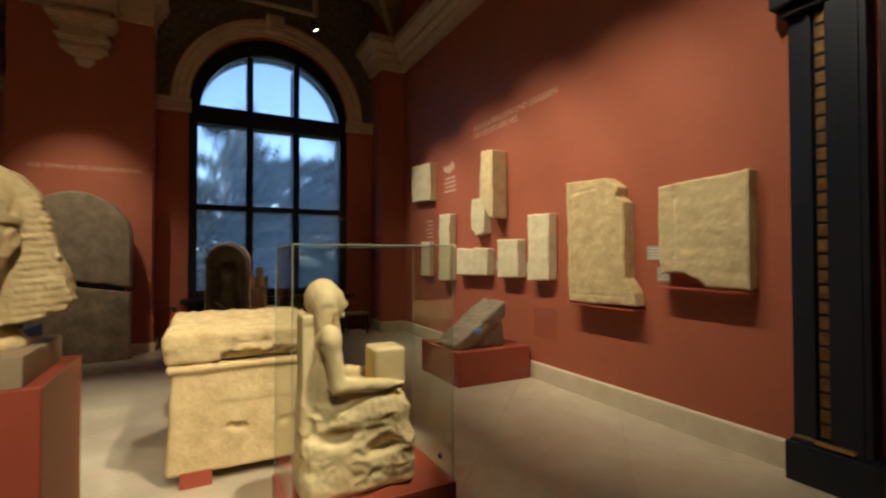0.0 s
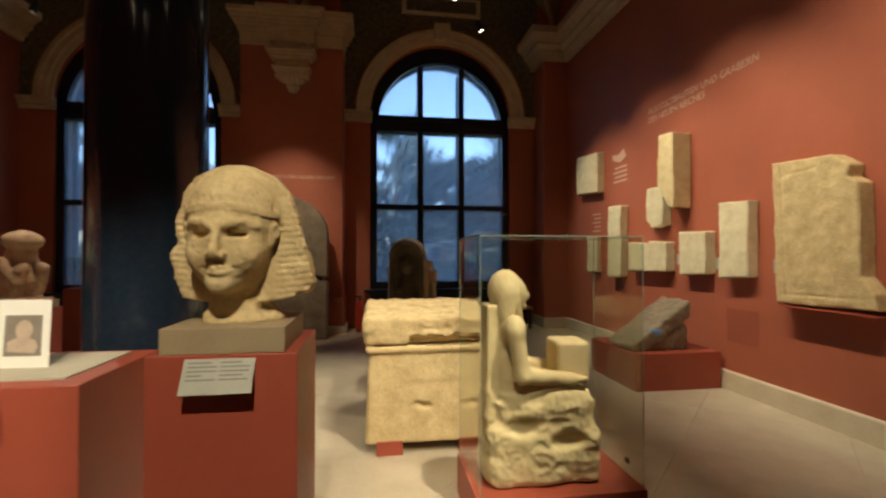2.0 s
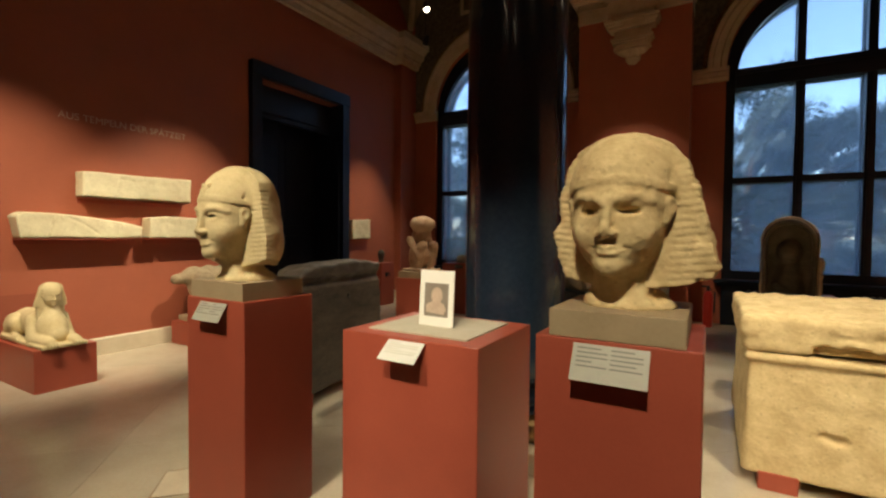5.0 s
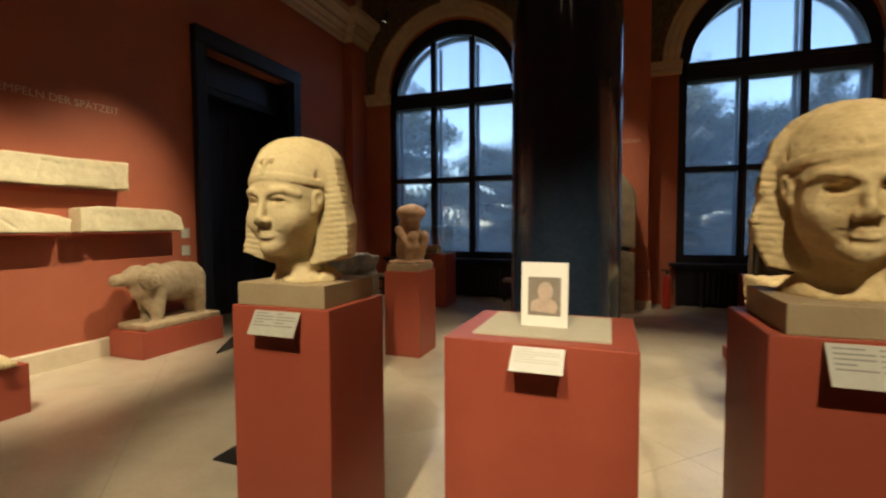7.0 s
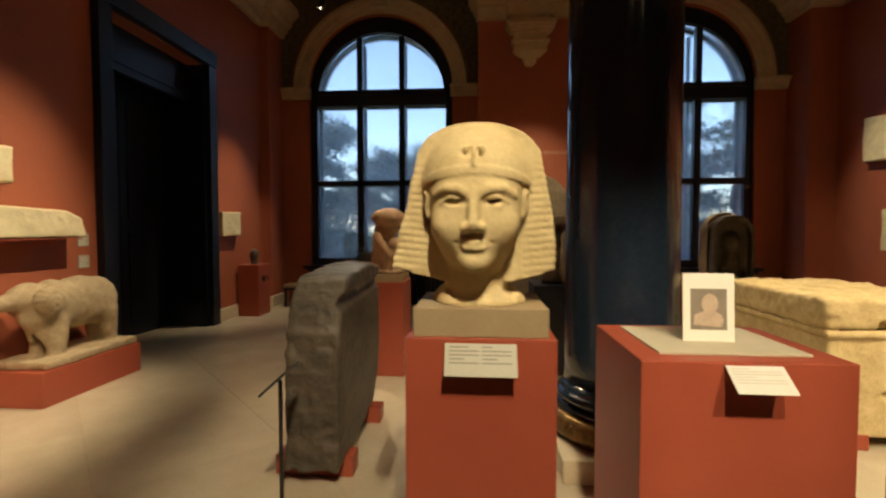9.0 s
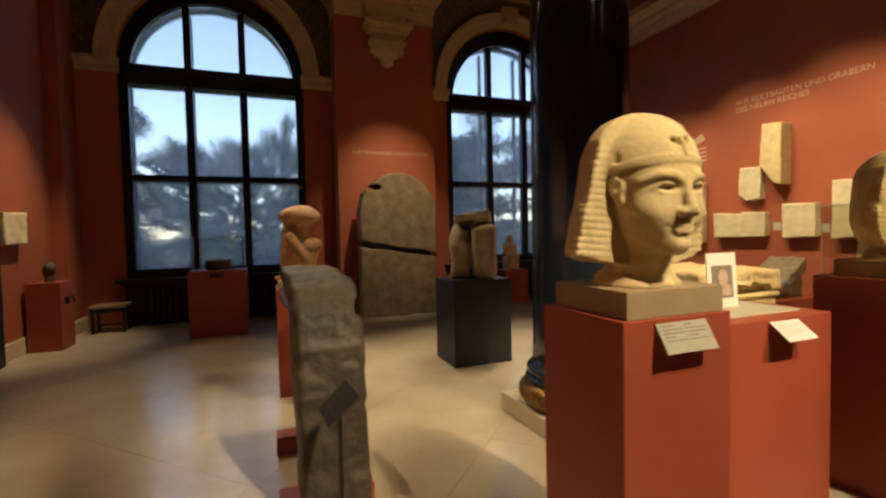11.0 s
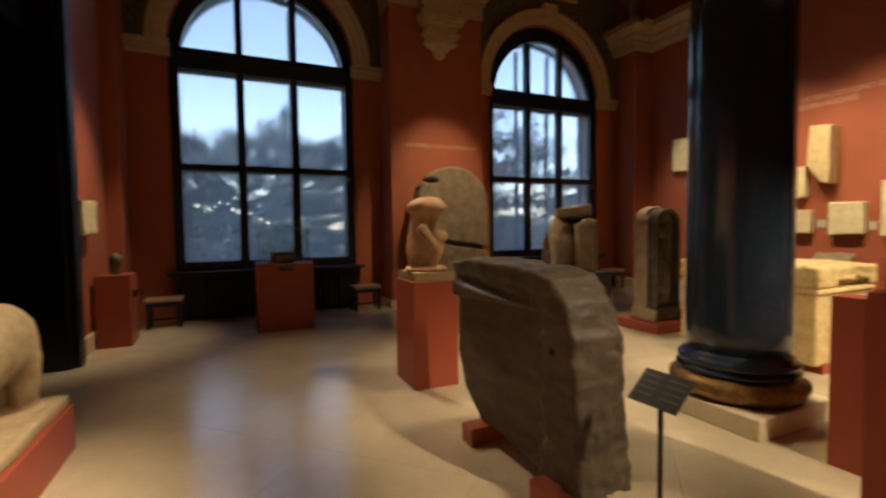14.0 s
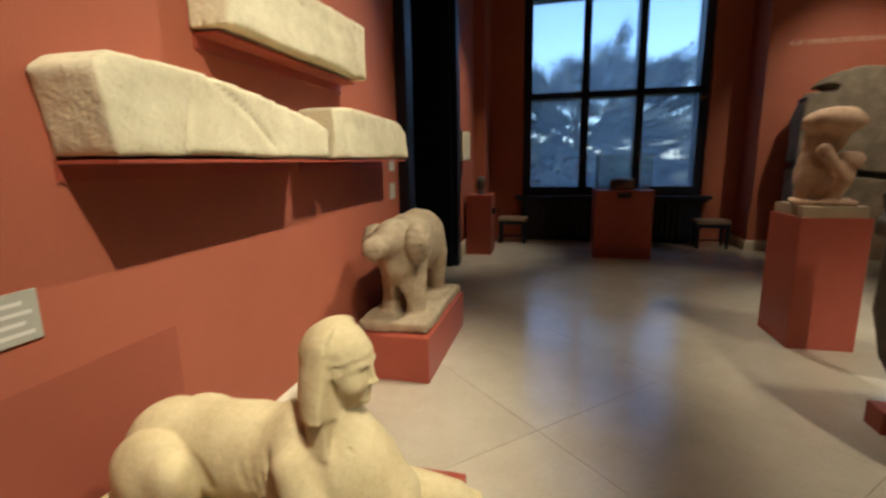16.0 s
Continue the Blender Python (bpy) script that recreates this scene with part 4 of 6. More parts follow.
settle(part("backing_board", boxes((-2.30, 2.52, 1.043, -1.73, 3.02, 1.052), bevel=0.002), MATM), "thin grey-beige board lying on the red pedestal", "board")
card = thing("photo_card", "white card with a photograph of a stone bust, standing upright", "card", -2.02, 2.72, 1.052)
card.matrix_basis = pose(-2.02, 2.72, 1.052, -4, 0, -2)
part("sheet", boxes((-0.105, -0.003, 0, 0.105, 0.003, 0.292), bevel=0.001), PAPER, card)
part("photograph", boxes((-0.074, -0.0045, 0.05, 0.074, -0.003, 0.225)), PICT, card, "printed photograph")
bm = bmesh.new()
prism(bm, [(-0.062, 0.07), (0.05, 0.062), (0.062, 0.09), (0.05, 0.115), (0.026, 0.128), (-0.024, 0.128), (-0.058, 0.112)], "y", -0.006, -0.0045)
prism(bm, [(0.004 + 0.034 * math.cos(a), 0.160 + 0.044 * math.sin(a)) for a in np.linspace(0, 2 * math.pi, 18)[:-1]], "y", -0.0068, -0.0045)
part("bust_picture", bm, PICT2, card, "pale bust in the photograph")
part("back_stay", boxes((-0.03, 0.003, 0.0, 0.03, 0.07, 0.004), (-0.03, 0.003, 0.0, 0.03, 0.006, 0.12)), PAPER, card)

# ---- chest of stone on red feet ----
SX0, SX1, SY0, SY1 = -0.60, 0.52, 4.04, 5.55


def chest(P):
    c = ((SX0 + SX1) / 2, (SY0 + SY1) / 2)
    body = rbox(P, (c[0], c[1], 0.44), (0.535, (SY1 - SY0) / 2 - 0.02, 0.36), 0.03)
    taper = 0.05 * (P[..., 2] - 0.4)
    body = body + taper
    lid = rbox(P, (c[0], c[1], 0.945), (0.555, (SY1 - SY0) / 2, 0.105), 0.03)
    lip = rbox(P, (c[0], c[1], 0.80), (0.545, (SY1 - SY0) / 2 - 0.01, 0.025), 0.02)
    d = join(body, lip, 0.015)
    d = join(d, lid, 0.02)
    d = cut(d, rbox(P, (0.04, SY0 + 0.01, 0.868), (0.30, 0.075, 0.034), 0.02) + 0.018 * lumps(P, 12, 21), 0.012)
    d = d + 0.005 * lumps(P, 4, 1) + 0.003 * lumps(P, 14, 2) + 0.002 * lumps(P, 36, 3)
    top = np.clip((P[..., 2] - 0.86) / 0.08, 0, 1)
    d = d + 0.018 * top * (lumps(P, 7, 4) + 0.6 * lumps(P, 20, 6))
    for q in ((-0.12, SY0, 0.36, 0.05, 0.03), (-0.18, SY0, 0.375, 0.03, 0.02), (0.26, SY0, 0.36, 0.035, 0.03), (-0.07, SY0 - 0.03, 0.955, 0.07, 0.018), (0.05, SY0 - 0.03, 0.96, 0.05, 0.016), (SX0, 4.75, 0.55, 0.03, 0.03)):
        d = cut(d, ell(P, q[:3], (q[3], 0.06, q[4])), 0.02)
    d = cut(d, rbox(P, (-0.16, SY0, 0.70), (0.42, 0.008, 0.004), 0.002), 0.004)
    return d


settle(carve("stone_chest", chest, (SX0 - 0.06, SY0 - 0.06, 0.08), (SX1 + 0.06, SY1 + 0.06, 1.10), 0.0135, LIMEA), "massive weathered limestone chest on red blocks", "sarcophagus")
for x, y in ((-0.5, SY0 - 0.01), (0.14, SY0 - 0.01), (-0.5, SY1 - 0.2), (0.14, SY1 - 0.2)):
    settle(part("support_block", boxes((x, y, 0.0, x + 0.2, y + 0.16, 0.105), bevel=0.004), RED), "small red painted block under a stone chest", "block", "chest supports")

# ---- glass case with a kneeling figure ----
GX0, GX1, GY0, GY1, GZ = 0.03, 0.95, 2.84, 3.42, 0.25
settle(part("case_plinth", boxes((GX0 - 0.015, GY0 - 0.015, 0, GX1 + 0.015, GY1 + 0.015, GZ), bevel=0.005), RED), "low dark red painted plinth under a glass case", "plinth")
gc = thing("glass_case", "clear glass display case around a kneeling stone figure", "display case", (GX0 + GX1) / 2, (GY0 + GY1) / 2, GZ)
hx, hy, ht = (GX1 - GX0) / 2, (GY1 - GY0) / 2, 1.63 - GZ
for a in ((-hx, -hy, 0, hx, -hy + 0.008, ht), (-hx, hy - 0.008, 0, hx, hy, ht), (-hx, -hy + 0.008, 0, -hx + 0.008, hy - 0.008, ht),
          (hx - 0.008, -hy + 0.008, 0, hx, hy - 0.008, ht), (-hx, -hy, ht, hx, hy, ht + 0.008)):
    p = part("glass_sheet", boxes(a), CASEGLASS, gc)
    p.visible_shadow = False
e = 0.002
for sx in (-1, 1):
    for sy in (-1, 1):
        part("glass_edge", boxes((sx * hx - e, sy * hy - e, 0, sx * hx + e, sy * hy + e, ht + 0.008)), EDGEGLASS, gc)
for sy in (-1, 1):
    part("glass_edge", boxes((-hx, sy * hy - e, ht + 0.006, hx, sy * hy + e, ht + 0.012)), EDGEGLASS, gc)
for sx in (-1, 1):
    part("glass_edge", boxes((sx * hx - e, -hy, ht + 0.006, sx * hx + e, hy, ht + 0.012)), EDGEGLASS, gc)
part("lock", boxes((hx + 0.001, -0.12, 0.06, hx + 0.016, -0.09, 0.09), bevel=0.003), BLACK, gc, "small black lock")


def kneeler(P):
    """A kneeling figure facing +x with a small shrine on its knees; foot of the block at z = 0."""
    P = P / np.array((0.89, 1, 1))
    y = P[..., 1]
    M = np.stack([P[..., 0], np.abs(y), P[..., 2]], axis=-1)
    d = rbox(P, (0.375, 0, 0.16), (0.355, 0.19, 0.165), 0.06)
    d = join(d, ell(M, (0.42, 0.10, 0.44), (0.30, 0.10, 0.13)), 0.06)
    d = join(d, rbox(P, (0.40, 0, 0.38), (0.30, 0.16, 0.13), 0.07), 0.06)
    d = join(d, ell(P, (0.17, 0, 0.62), (0.11, 0.15, 0.22)), 0.05)
    d = join(d, ell(P, (0.165, 0, 0.86), (0.085, 0.185, 0.10)), 0.05)
    d = join(d, ell(M, (0.175, 0.185, 0.88), (0.065, 0.06, 0.075)), 0.03)
    d = join(d, cap(M, (0.175, 0.195, 0.86), (0.22, 0.19, 0.62), 0.055, 0.05), 0.025)
    d = join(d, cap(M, (0.22, 0.19, 0.62), (0.56, 0.15, 0.585), 0.052, 0.034), 0.03)
    d = join(d, ell(M, (0.60, 0.145, 0.585), (0.07, 0.035, 0.016)), 0.015)
    # head with a long wig
    d = join(d, ell(P, (0.222, 0, 1.055), (0.088, 0.078, 0.105)), 0.02)
    wig = ell(P, (0.165, 0, 1.075), (0.115, 0.125, 0.125))
    wig = join(wig, ell(M, (0.165, 0.10, 0.98), (0.075, 0.045, 0.14)), 0.04)
    wig = np.maximum(wig, -ell(P, (0.30, 0, 1.05), (0.10, 0.080, 0.115)))
    wig = np.maximum(wig, P[..., 0] - 0.222 - 0.30 * (P[..., 2] - 1.06))
    wig = join(wig, cap(M, (0.205, 0.080, 1.02), (0.235, 0.070, 0.905), 0.036, 0.030), 0.012)
    wig = wig + 0.0022 * np.sin(2 * np.pi * (P[..., 0] + 0.4 * P[..., 2]) / 0.024)
    d = join(d, wig, 0.004)
    d = cut(d, path_of(M, ((0.086, 0.10, 0.93), (0.086, 0.125, 0.30)), (0.012, 0.012)), 0.008)
    d = join(d, ell(P, (0.312, 0, 1.045), (0.020, 0.014, 0.028)), 0.010)
    d = join(d, ell(P, (0.285, 0, 0.982), (0.026, 0.030, 0.020)), 0.015)
    d = cut(d, ell(M, (0.312, 0.035, 1.075), (0.022, 0.02, 0.010)), 0.006)
    # back pillar and the shrine
    d = join(d, rbox(P, (0.065, 0, 0.50), (0.045, 0.10, 0.50), 0.01), 0.012)
    d = join(d, rbox(P, (0.59, 0, 0.66), (0.11, 0.105, 0.125), 0.025), 0.01)
    # broken, eroded lower part
    low = np.clip((0.6 - P[..., 2]) / 0.12, 0, 1)
    S = P * np.array((1, 1, 1.9))
    d = d + low * (0.022 * lumps(P, 6, 2) + 0.014 * np.abs(lumps(S, 9, 3)) - 0.010 + 0.006 * np.abs(lumps(P, 25, 13))) + (0.0015 + 0.004 * low) * lumps(P, 44, 4)
    for q in ((0.22, -0.2, 0.33, 0.08), (0.52, -0.2, 0.25, 0.09), (0.13, -0.2, 0.45, 0.05)):
        d = cut(d, ell(P, q[:3], (q[3] * 1.3, q[3] * 0.7, q[3] * 0.6)), 0.04)
    return d


kn = carve("kneeling_statue", kneeler, (-0.02, -0.29, 0.0), (0.80, 0.29, 1.22), 0.0085, LIME)
tagged(kn, "pale limestone kneeling figure with a shrine, lower part eroded", "sculpture")
kn.matrix_basis = pose(0.10, 3.13, GZ, 0, 0, -2)

# ---- reliefs on the wall of reliefs ----


def relief(label, pts, depth, material, seed, on_right=True, lines=(), step=0.014, name="stone_relief", group="wall reliefs"):
    """A slab fixed to a side wall; pts is its outline as (y, z)."""
    wx = XR if on_right else XL
    s = -1 if on_right else 1
    xs = sorted((wx, wx + s * depth))
    ys, zs = [p[0] for p in pts], [p[1] for p in pts]

    def field(P):
        o = outline(P[..., 1], P[..., 2], pts) + 0.005 * lumps(P, 10, seed) + 0.005 * np.abs(lumps(P, 30, seed + 1))
        f = (P[..., 0] - wx) * s - depth + 0.004 * lumps(P, 9, seed + 2) + 0.002 * lumps(P, 40, seed + 3)
        # figures in shallow relief
        fig = np.clip(lumps(P, 7, seed + 5) * 3, -1, 1)
        f = f - 0.0035 * fig - 0.0007 * np.sin(P[..., 2] * 60 + 2 * lumps(P, 6, seed))
        for a in lines:
            along = np.abs((P[..., 1] - a[0]) * (a[3] - a[1]) - (P[..., 2] - a[1]) * (a[2] - a[0])) / math.hypot(a[2] - a[0], a[3] - a[1])
            inside = ((P[..., 1] - a[0]) * (a[2] - a[0]) + (P[..., 2] - a[1]) * (a[3] - a[1])) / ((a[2] - a[0]) ** 2 + (a[3] - a[1]) ** 2)
            g = np.clip(1 - along / 0.012, 0, 1) * ((inside > 0) & (inside < 1))
            f = f + 0.012 * g
        f = f + 0.006 * np.clip(-lumps(P, 5, seed + 8) * 3 - 1.2, 0, 1) * np.abs(lumps(P, 26, seed + 9))
        d = -join(-o, -f, 0.005)
        return np.maximum(d, (wx - P[..., 0]) * s)
    ob = carve(name, field, (xs[0] - 0.03, min(ys) - 0.04, min(zs) - 0.04), (xs[1] + (0.0 if on_right else 0.03), max(ys) + 0.04, max(zs) + 0.04), step, material)
    return settle(ob, label, "relief", group)


relief("small rectangular cream limestone relief", [(8.86, 2.67), (8.02, 2.62), (8.02, 3.32), (8.86, 3.38)], 0.14, CREAM, 1)
relief("narrow upright cream limestone relief in two pieces", [(7.68, 1.16), (7.28, 1.18), (7.26, 1.75), (7.30, 1.80), (7.26, 2.31), (7.66, 2.33)], 0.14, CREAM, 5)
relief("narrow upright cream limestone relief", [(8.50, 1.22), (8.14, 1.22), (8.14, 1.86), (8.50, 1.87)], 0.10, CREAM, 9)
relief("tall grey limestone block with a broken foot, projecting from the wall", [(6.14, 2.46), (6.02, 2.30), (5.92, 2.15), (5.80, 2.12), (5.79, 3.08), (6.10, 3.12)], 0.26, LIME, 13)
relief("small broken cream limestone relief", [(6.58, 2.02), (6.42, 1.9), (6.20, 1.93), (6.20, 2.46), (6.55, 2.47)], 0.14, CREAM, 17)
relief("wide cream limestone relief", [(7.05, 1.28), (6.12, 1.30), (6.12, 1.70), (6.5, 1.72), (6.54, 1.69), (7.05, 1.72)], 0.14, CREAM, 21)
relief("squarish cream limestone relief", [(5.86, 1.27), (5.38, 1.30), (5.38, 1.81), (5.86, 1.82)], 0.14, CREAM, 25)
relief("upright cream limestone relief", [(5.17, 1.27), (4.77, 1.29), (4.76, 2.10), (5.17, 2.12)], 0.14, CREAM, 29)
relief("large limestone false-door relief with a broken edge", [(4.40, 1.07), (3.50, 1.09), (3.52, 1.22), (3.62, 1.36), (3.63, 2.12), (3.72, 2.18), (3.70, 2.28), (3.86, 2.39), (4.44, 2.42)], 0.16, LIMEA, 33,
       lines=((4.30, 1.15, 4.34, 2.38), (4.34, 2.28, 3.98, 2.30), (4.36, 1.16, 3.55, 1.18)))
relief("large square limestone relief with a chipped corner", [(3.25, 1.42), (3.02, 1.43), (2.90, 1.38), (2.82, 1.31), (2.47, 1.31), (2.47, 2.25), (3.27, 2.22)], 0.13, LIME, 37,
       lines=((3.1, 1.55, 3.1, 2.1),))
settle(part("wall_bracket", boxes((XR - 0.16, 2.47, 1.285, XR, 3.26, 1.30)), RED), "thin red metal ledge under a wall relief", "bracket")
settle(part("wall_bracket", boxes((XR - 0.18, 3.5, 1.045, XR, 4.40, 1.06)), RED), "thin red metal ledge under a wall relief", "bracket")
for y0, z0 in ((3.34, 1.54), (3.23, 1.34), (4.44, 1.35), (5.26, 1.36), (5.94, 1.40)):
    lp = thing("wall_label", "small grey text plate fixed to the red wall", "label", XR, y0 + 0.07, z0, group="wall labels")
    part("plate", boxes((-0.008, -0.07, 0, 0, 0.07, 0.135), bevel=0.0015), LABELG, lp)
    for k in range(4):
        part("text_line", boxes((-0.009, -0.055, 0.02 + k * 0.028, -0.0075, 0.05 - 0.02 * (k % 2), 0.031 + k * 0.028)), PRINT, lp)
SCR = Matrix(((0, 0, -1), (-1, 0, 0), (0, 1, 0))).to_4x4()
wt = lettering("wall_text", "AUS KULTBAUTEN UND GRÄBERN\nDES NEUEN REICHES", 1.97, Matrix.Translation((XR - 0.003, 6.72, 3.58)) @ SCR, LETTER)
tagged(wt, "pale lettering in two lines on the red wall", "lettering")
wi = thing("wall_diagram", "small pale drawing and text painted on the red wall", "diagram", XR - 0.002, 7.52, 2.70)
part("map_shape", prism(bmesh.new(), [(-0.2, 0.42), (-0.02, 0.34), (0.2, 0.4), (0.24, 0.5), (0.02, 0.48), (-0.12, 0.55)], "x", -0.002, 0.0), LETTER, wi)
for k in range(4):
    part("text_line", boxes((-0.002, -0.22, 0.02 + k * 0.075, 0.0, 0.20 - 0.05 * (k % 2), 0.05 + k * 0.075)), LETTER, wi)
wi2 = thing("wall_diagram", "small pale outline and text painted on the red wall", "diagram", XR - 0.002, 8.32, 1.92)
for k in range(5):
    part("text_line", boxes((-0.002, -0.15, 0.02 + k * 0.075, 0.0, 0.14 - 0.06 * (k % 2), 0.045 + k * 0.075)), LETTER, wi2)
settle(part("access_panel", boxes((XR - 0.004, 4.78, 0.55, XR, 5.21, 0.93)), PANEL), "flush red painted access panel in the wall", "panel")
settle(part("access_panel", boxes((XL, 2.3, 0.28, XL + 0.004, 2.96, 0.84)), PANEL), "flush red painted access panel in the wall", "panel")

# reclining broken sculpture on a low plinth
settle(part("low_plinth", boxes((2.36, 5.25, 0, 3.42, 6.30, 0.42), bevel=0.006), RED), "low dark red painted plinth against the wall", "plinth")


def recliner(P):
    top = plane(P, (2.50, 0, 0.56), (-0.58, 0, 0.82))
    d = np.maximum(np.maximum(top, -top - 0.17), np.maximum(2.44 - P[..., 0], P[..., 0] - 3.14))
    d = np.maximum(d, np.maximum(5.36 - P[..., 1], P[..., 1] - 5.92))
    d = -join(-d, -rbox(P, (2.8, 5.64, 0.7), (0.36, 0.28, 0.34), 0.06), 0.04)
    rock = rbox(P, (2.95, 5.66, 0.55), (0.2, 0.26, 0.22), 0.1)
    d = join(d, np.maximum(rock, top + 0.08), 0.03)
    d = join(d, rbox(P, (2.75, 5.66, 0.45), (0.36, 0.26, 0.05), 0.04), 0.03)
    d = np.maximum(d, 0.415 - P[..., 2])
    return d + 0.014 * lumps(P, 7, 3) + 0.010 * lumps(P, 19, 4)


settle(carve("broken_sculpture", recliner, (2.2, 5.2, 0.40), (3.4, 6.2, 1.12), 0.018, GREY), "reclining broken grey-brown stone sculpture with a sloping back", "sculpture")
settle(carve("repair_patch", lambda P: rbox(P, (2.70, 5.40, 0.63), (0.07, 0.04, 0.05), 0.03) + 0.01 * lumps(P, 20, 1), (2.55, 5.3, 0.5), (2.85, 5.5, 0.75), 0.012, BLUE), "blue painted fragment on a broken stone sculpture", "fragment")

# ---- lintels on the wall with the doorway ----
relief("long cream limestone lintel on a red ledge", [(3.20, 1.955), (4.50, 1.955), (4.51, 2.28), (3.9, 2.26), (3.20, 2.25)], 0.19, CREAM, 41, False, group="wall lintels",
       lines=((3.55, 2.0, 3.6, 2.2), (3.6, 2.2, 3.75, 2.18)))
relief("long broken cream limestone lintel on a red ledge", [(2.62, 1.465), (3.82, 1.465), (3.83, 1.60), (3.7, 1.64), (3.3, 1.705), (3.0, 1.735), (2.64, 1.745), (2.58, 1.70)], 0.24, CREAM, 45, False, group="wall lintels",
       lines=((3.0, 1.72, 3.2, 1.62), (3.2, 1.62, 3.35, 1.5), (2.86, 1.48, 2.9, 1.66)))
relief("shorter cream limestone lintel with a broken end", [(3.93, 1.465), (5.19, 1.465), (5.20, 1.55), (5.16, 1.66), (5.0, 1.735), (4.2, 1.755), (3.93, 1.73)], 0.22, CREAM, 49, False, group="wall lintels")
relief("small cream relief block beside the doorway", [(7.98, 1.44), (8.56, 1.45), (8.55, 1.86), (7.98, 1.84)], 0.12, CREAM, 53, False)
for y0, y1, z, d in ((3.22, 4.48, 1.945, 0.12), (2.62, 3.84, 1.455, 0.23), (3.93, 5.16, 1.455, 0.21)):
    sh = thing("wall_ledge", "thin red metal ledge carrying a stone lintel", "ledge", XL, (y0 + y1) / 2, z - 0.012, group="lintel ledges")
    h = (y1 - y0) / 2
    part("ledge_plate", boxes((0, -h, 0, d, h, 0.011)), RED, sh)
    part("ledge_upright", boxes((0, -h, -0.05, 0.01, h, 0.0)), RED, sh)
SCL = Matrix(((0, 0, 1), (1, 0, 0), (0, 1, 0))).to_4x4()
wt = lettering("wall_text", "AUS TEMPELN DER SPÄTZEIT", 1.5, Matrix.Translation((XL + 0.003, 3.04, 2.86)) @ SCL, LETTER)
tagged(wt, "pale lettering in one line on the red wall", "lettering")
wt = lettering("wall_text", "AUS TEMPELN DES NEUEN REICHES", 1.48, pose(-2.76, YP - 0.003, 2.98, 90, 0, 0), LETTER)
tagged(wt, "pale lettering in one line on the red pier", "lettering")
for y0, z0 in ((2.37, 0.97), (4.98 + 0.35, 1.36), (4.98 + 0.35, 1.12)):
    lp = thing("wall_label", "small grey text plate fixed to the red wall", "label", XL, y0 + 0.07, z0, group="wall labels")
    part("plate", boxes((0, -0.07, 0, 0.008, 0.07, 0.14), bevel=0.0015), LABELG, lp)
    for k in range(4):
        part("text_line", boxes((0.0075, -0.055, 0.02 + k * 0.028, 0.009, 0.05 - 0.02 * (k % 2), 0.031 + k * 0.028)), PRINT, lp)

# ---- sphinx ----
settle(part("low_plinth", boxes((-7.28, 2.42, 0, -6.20, 2.93, 0.41), bevel=0.006), RED), "low dark red painted plinth under a sphinx", "plinth")


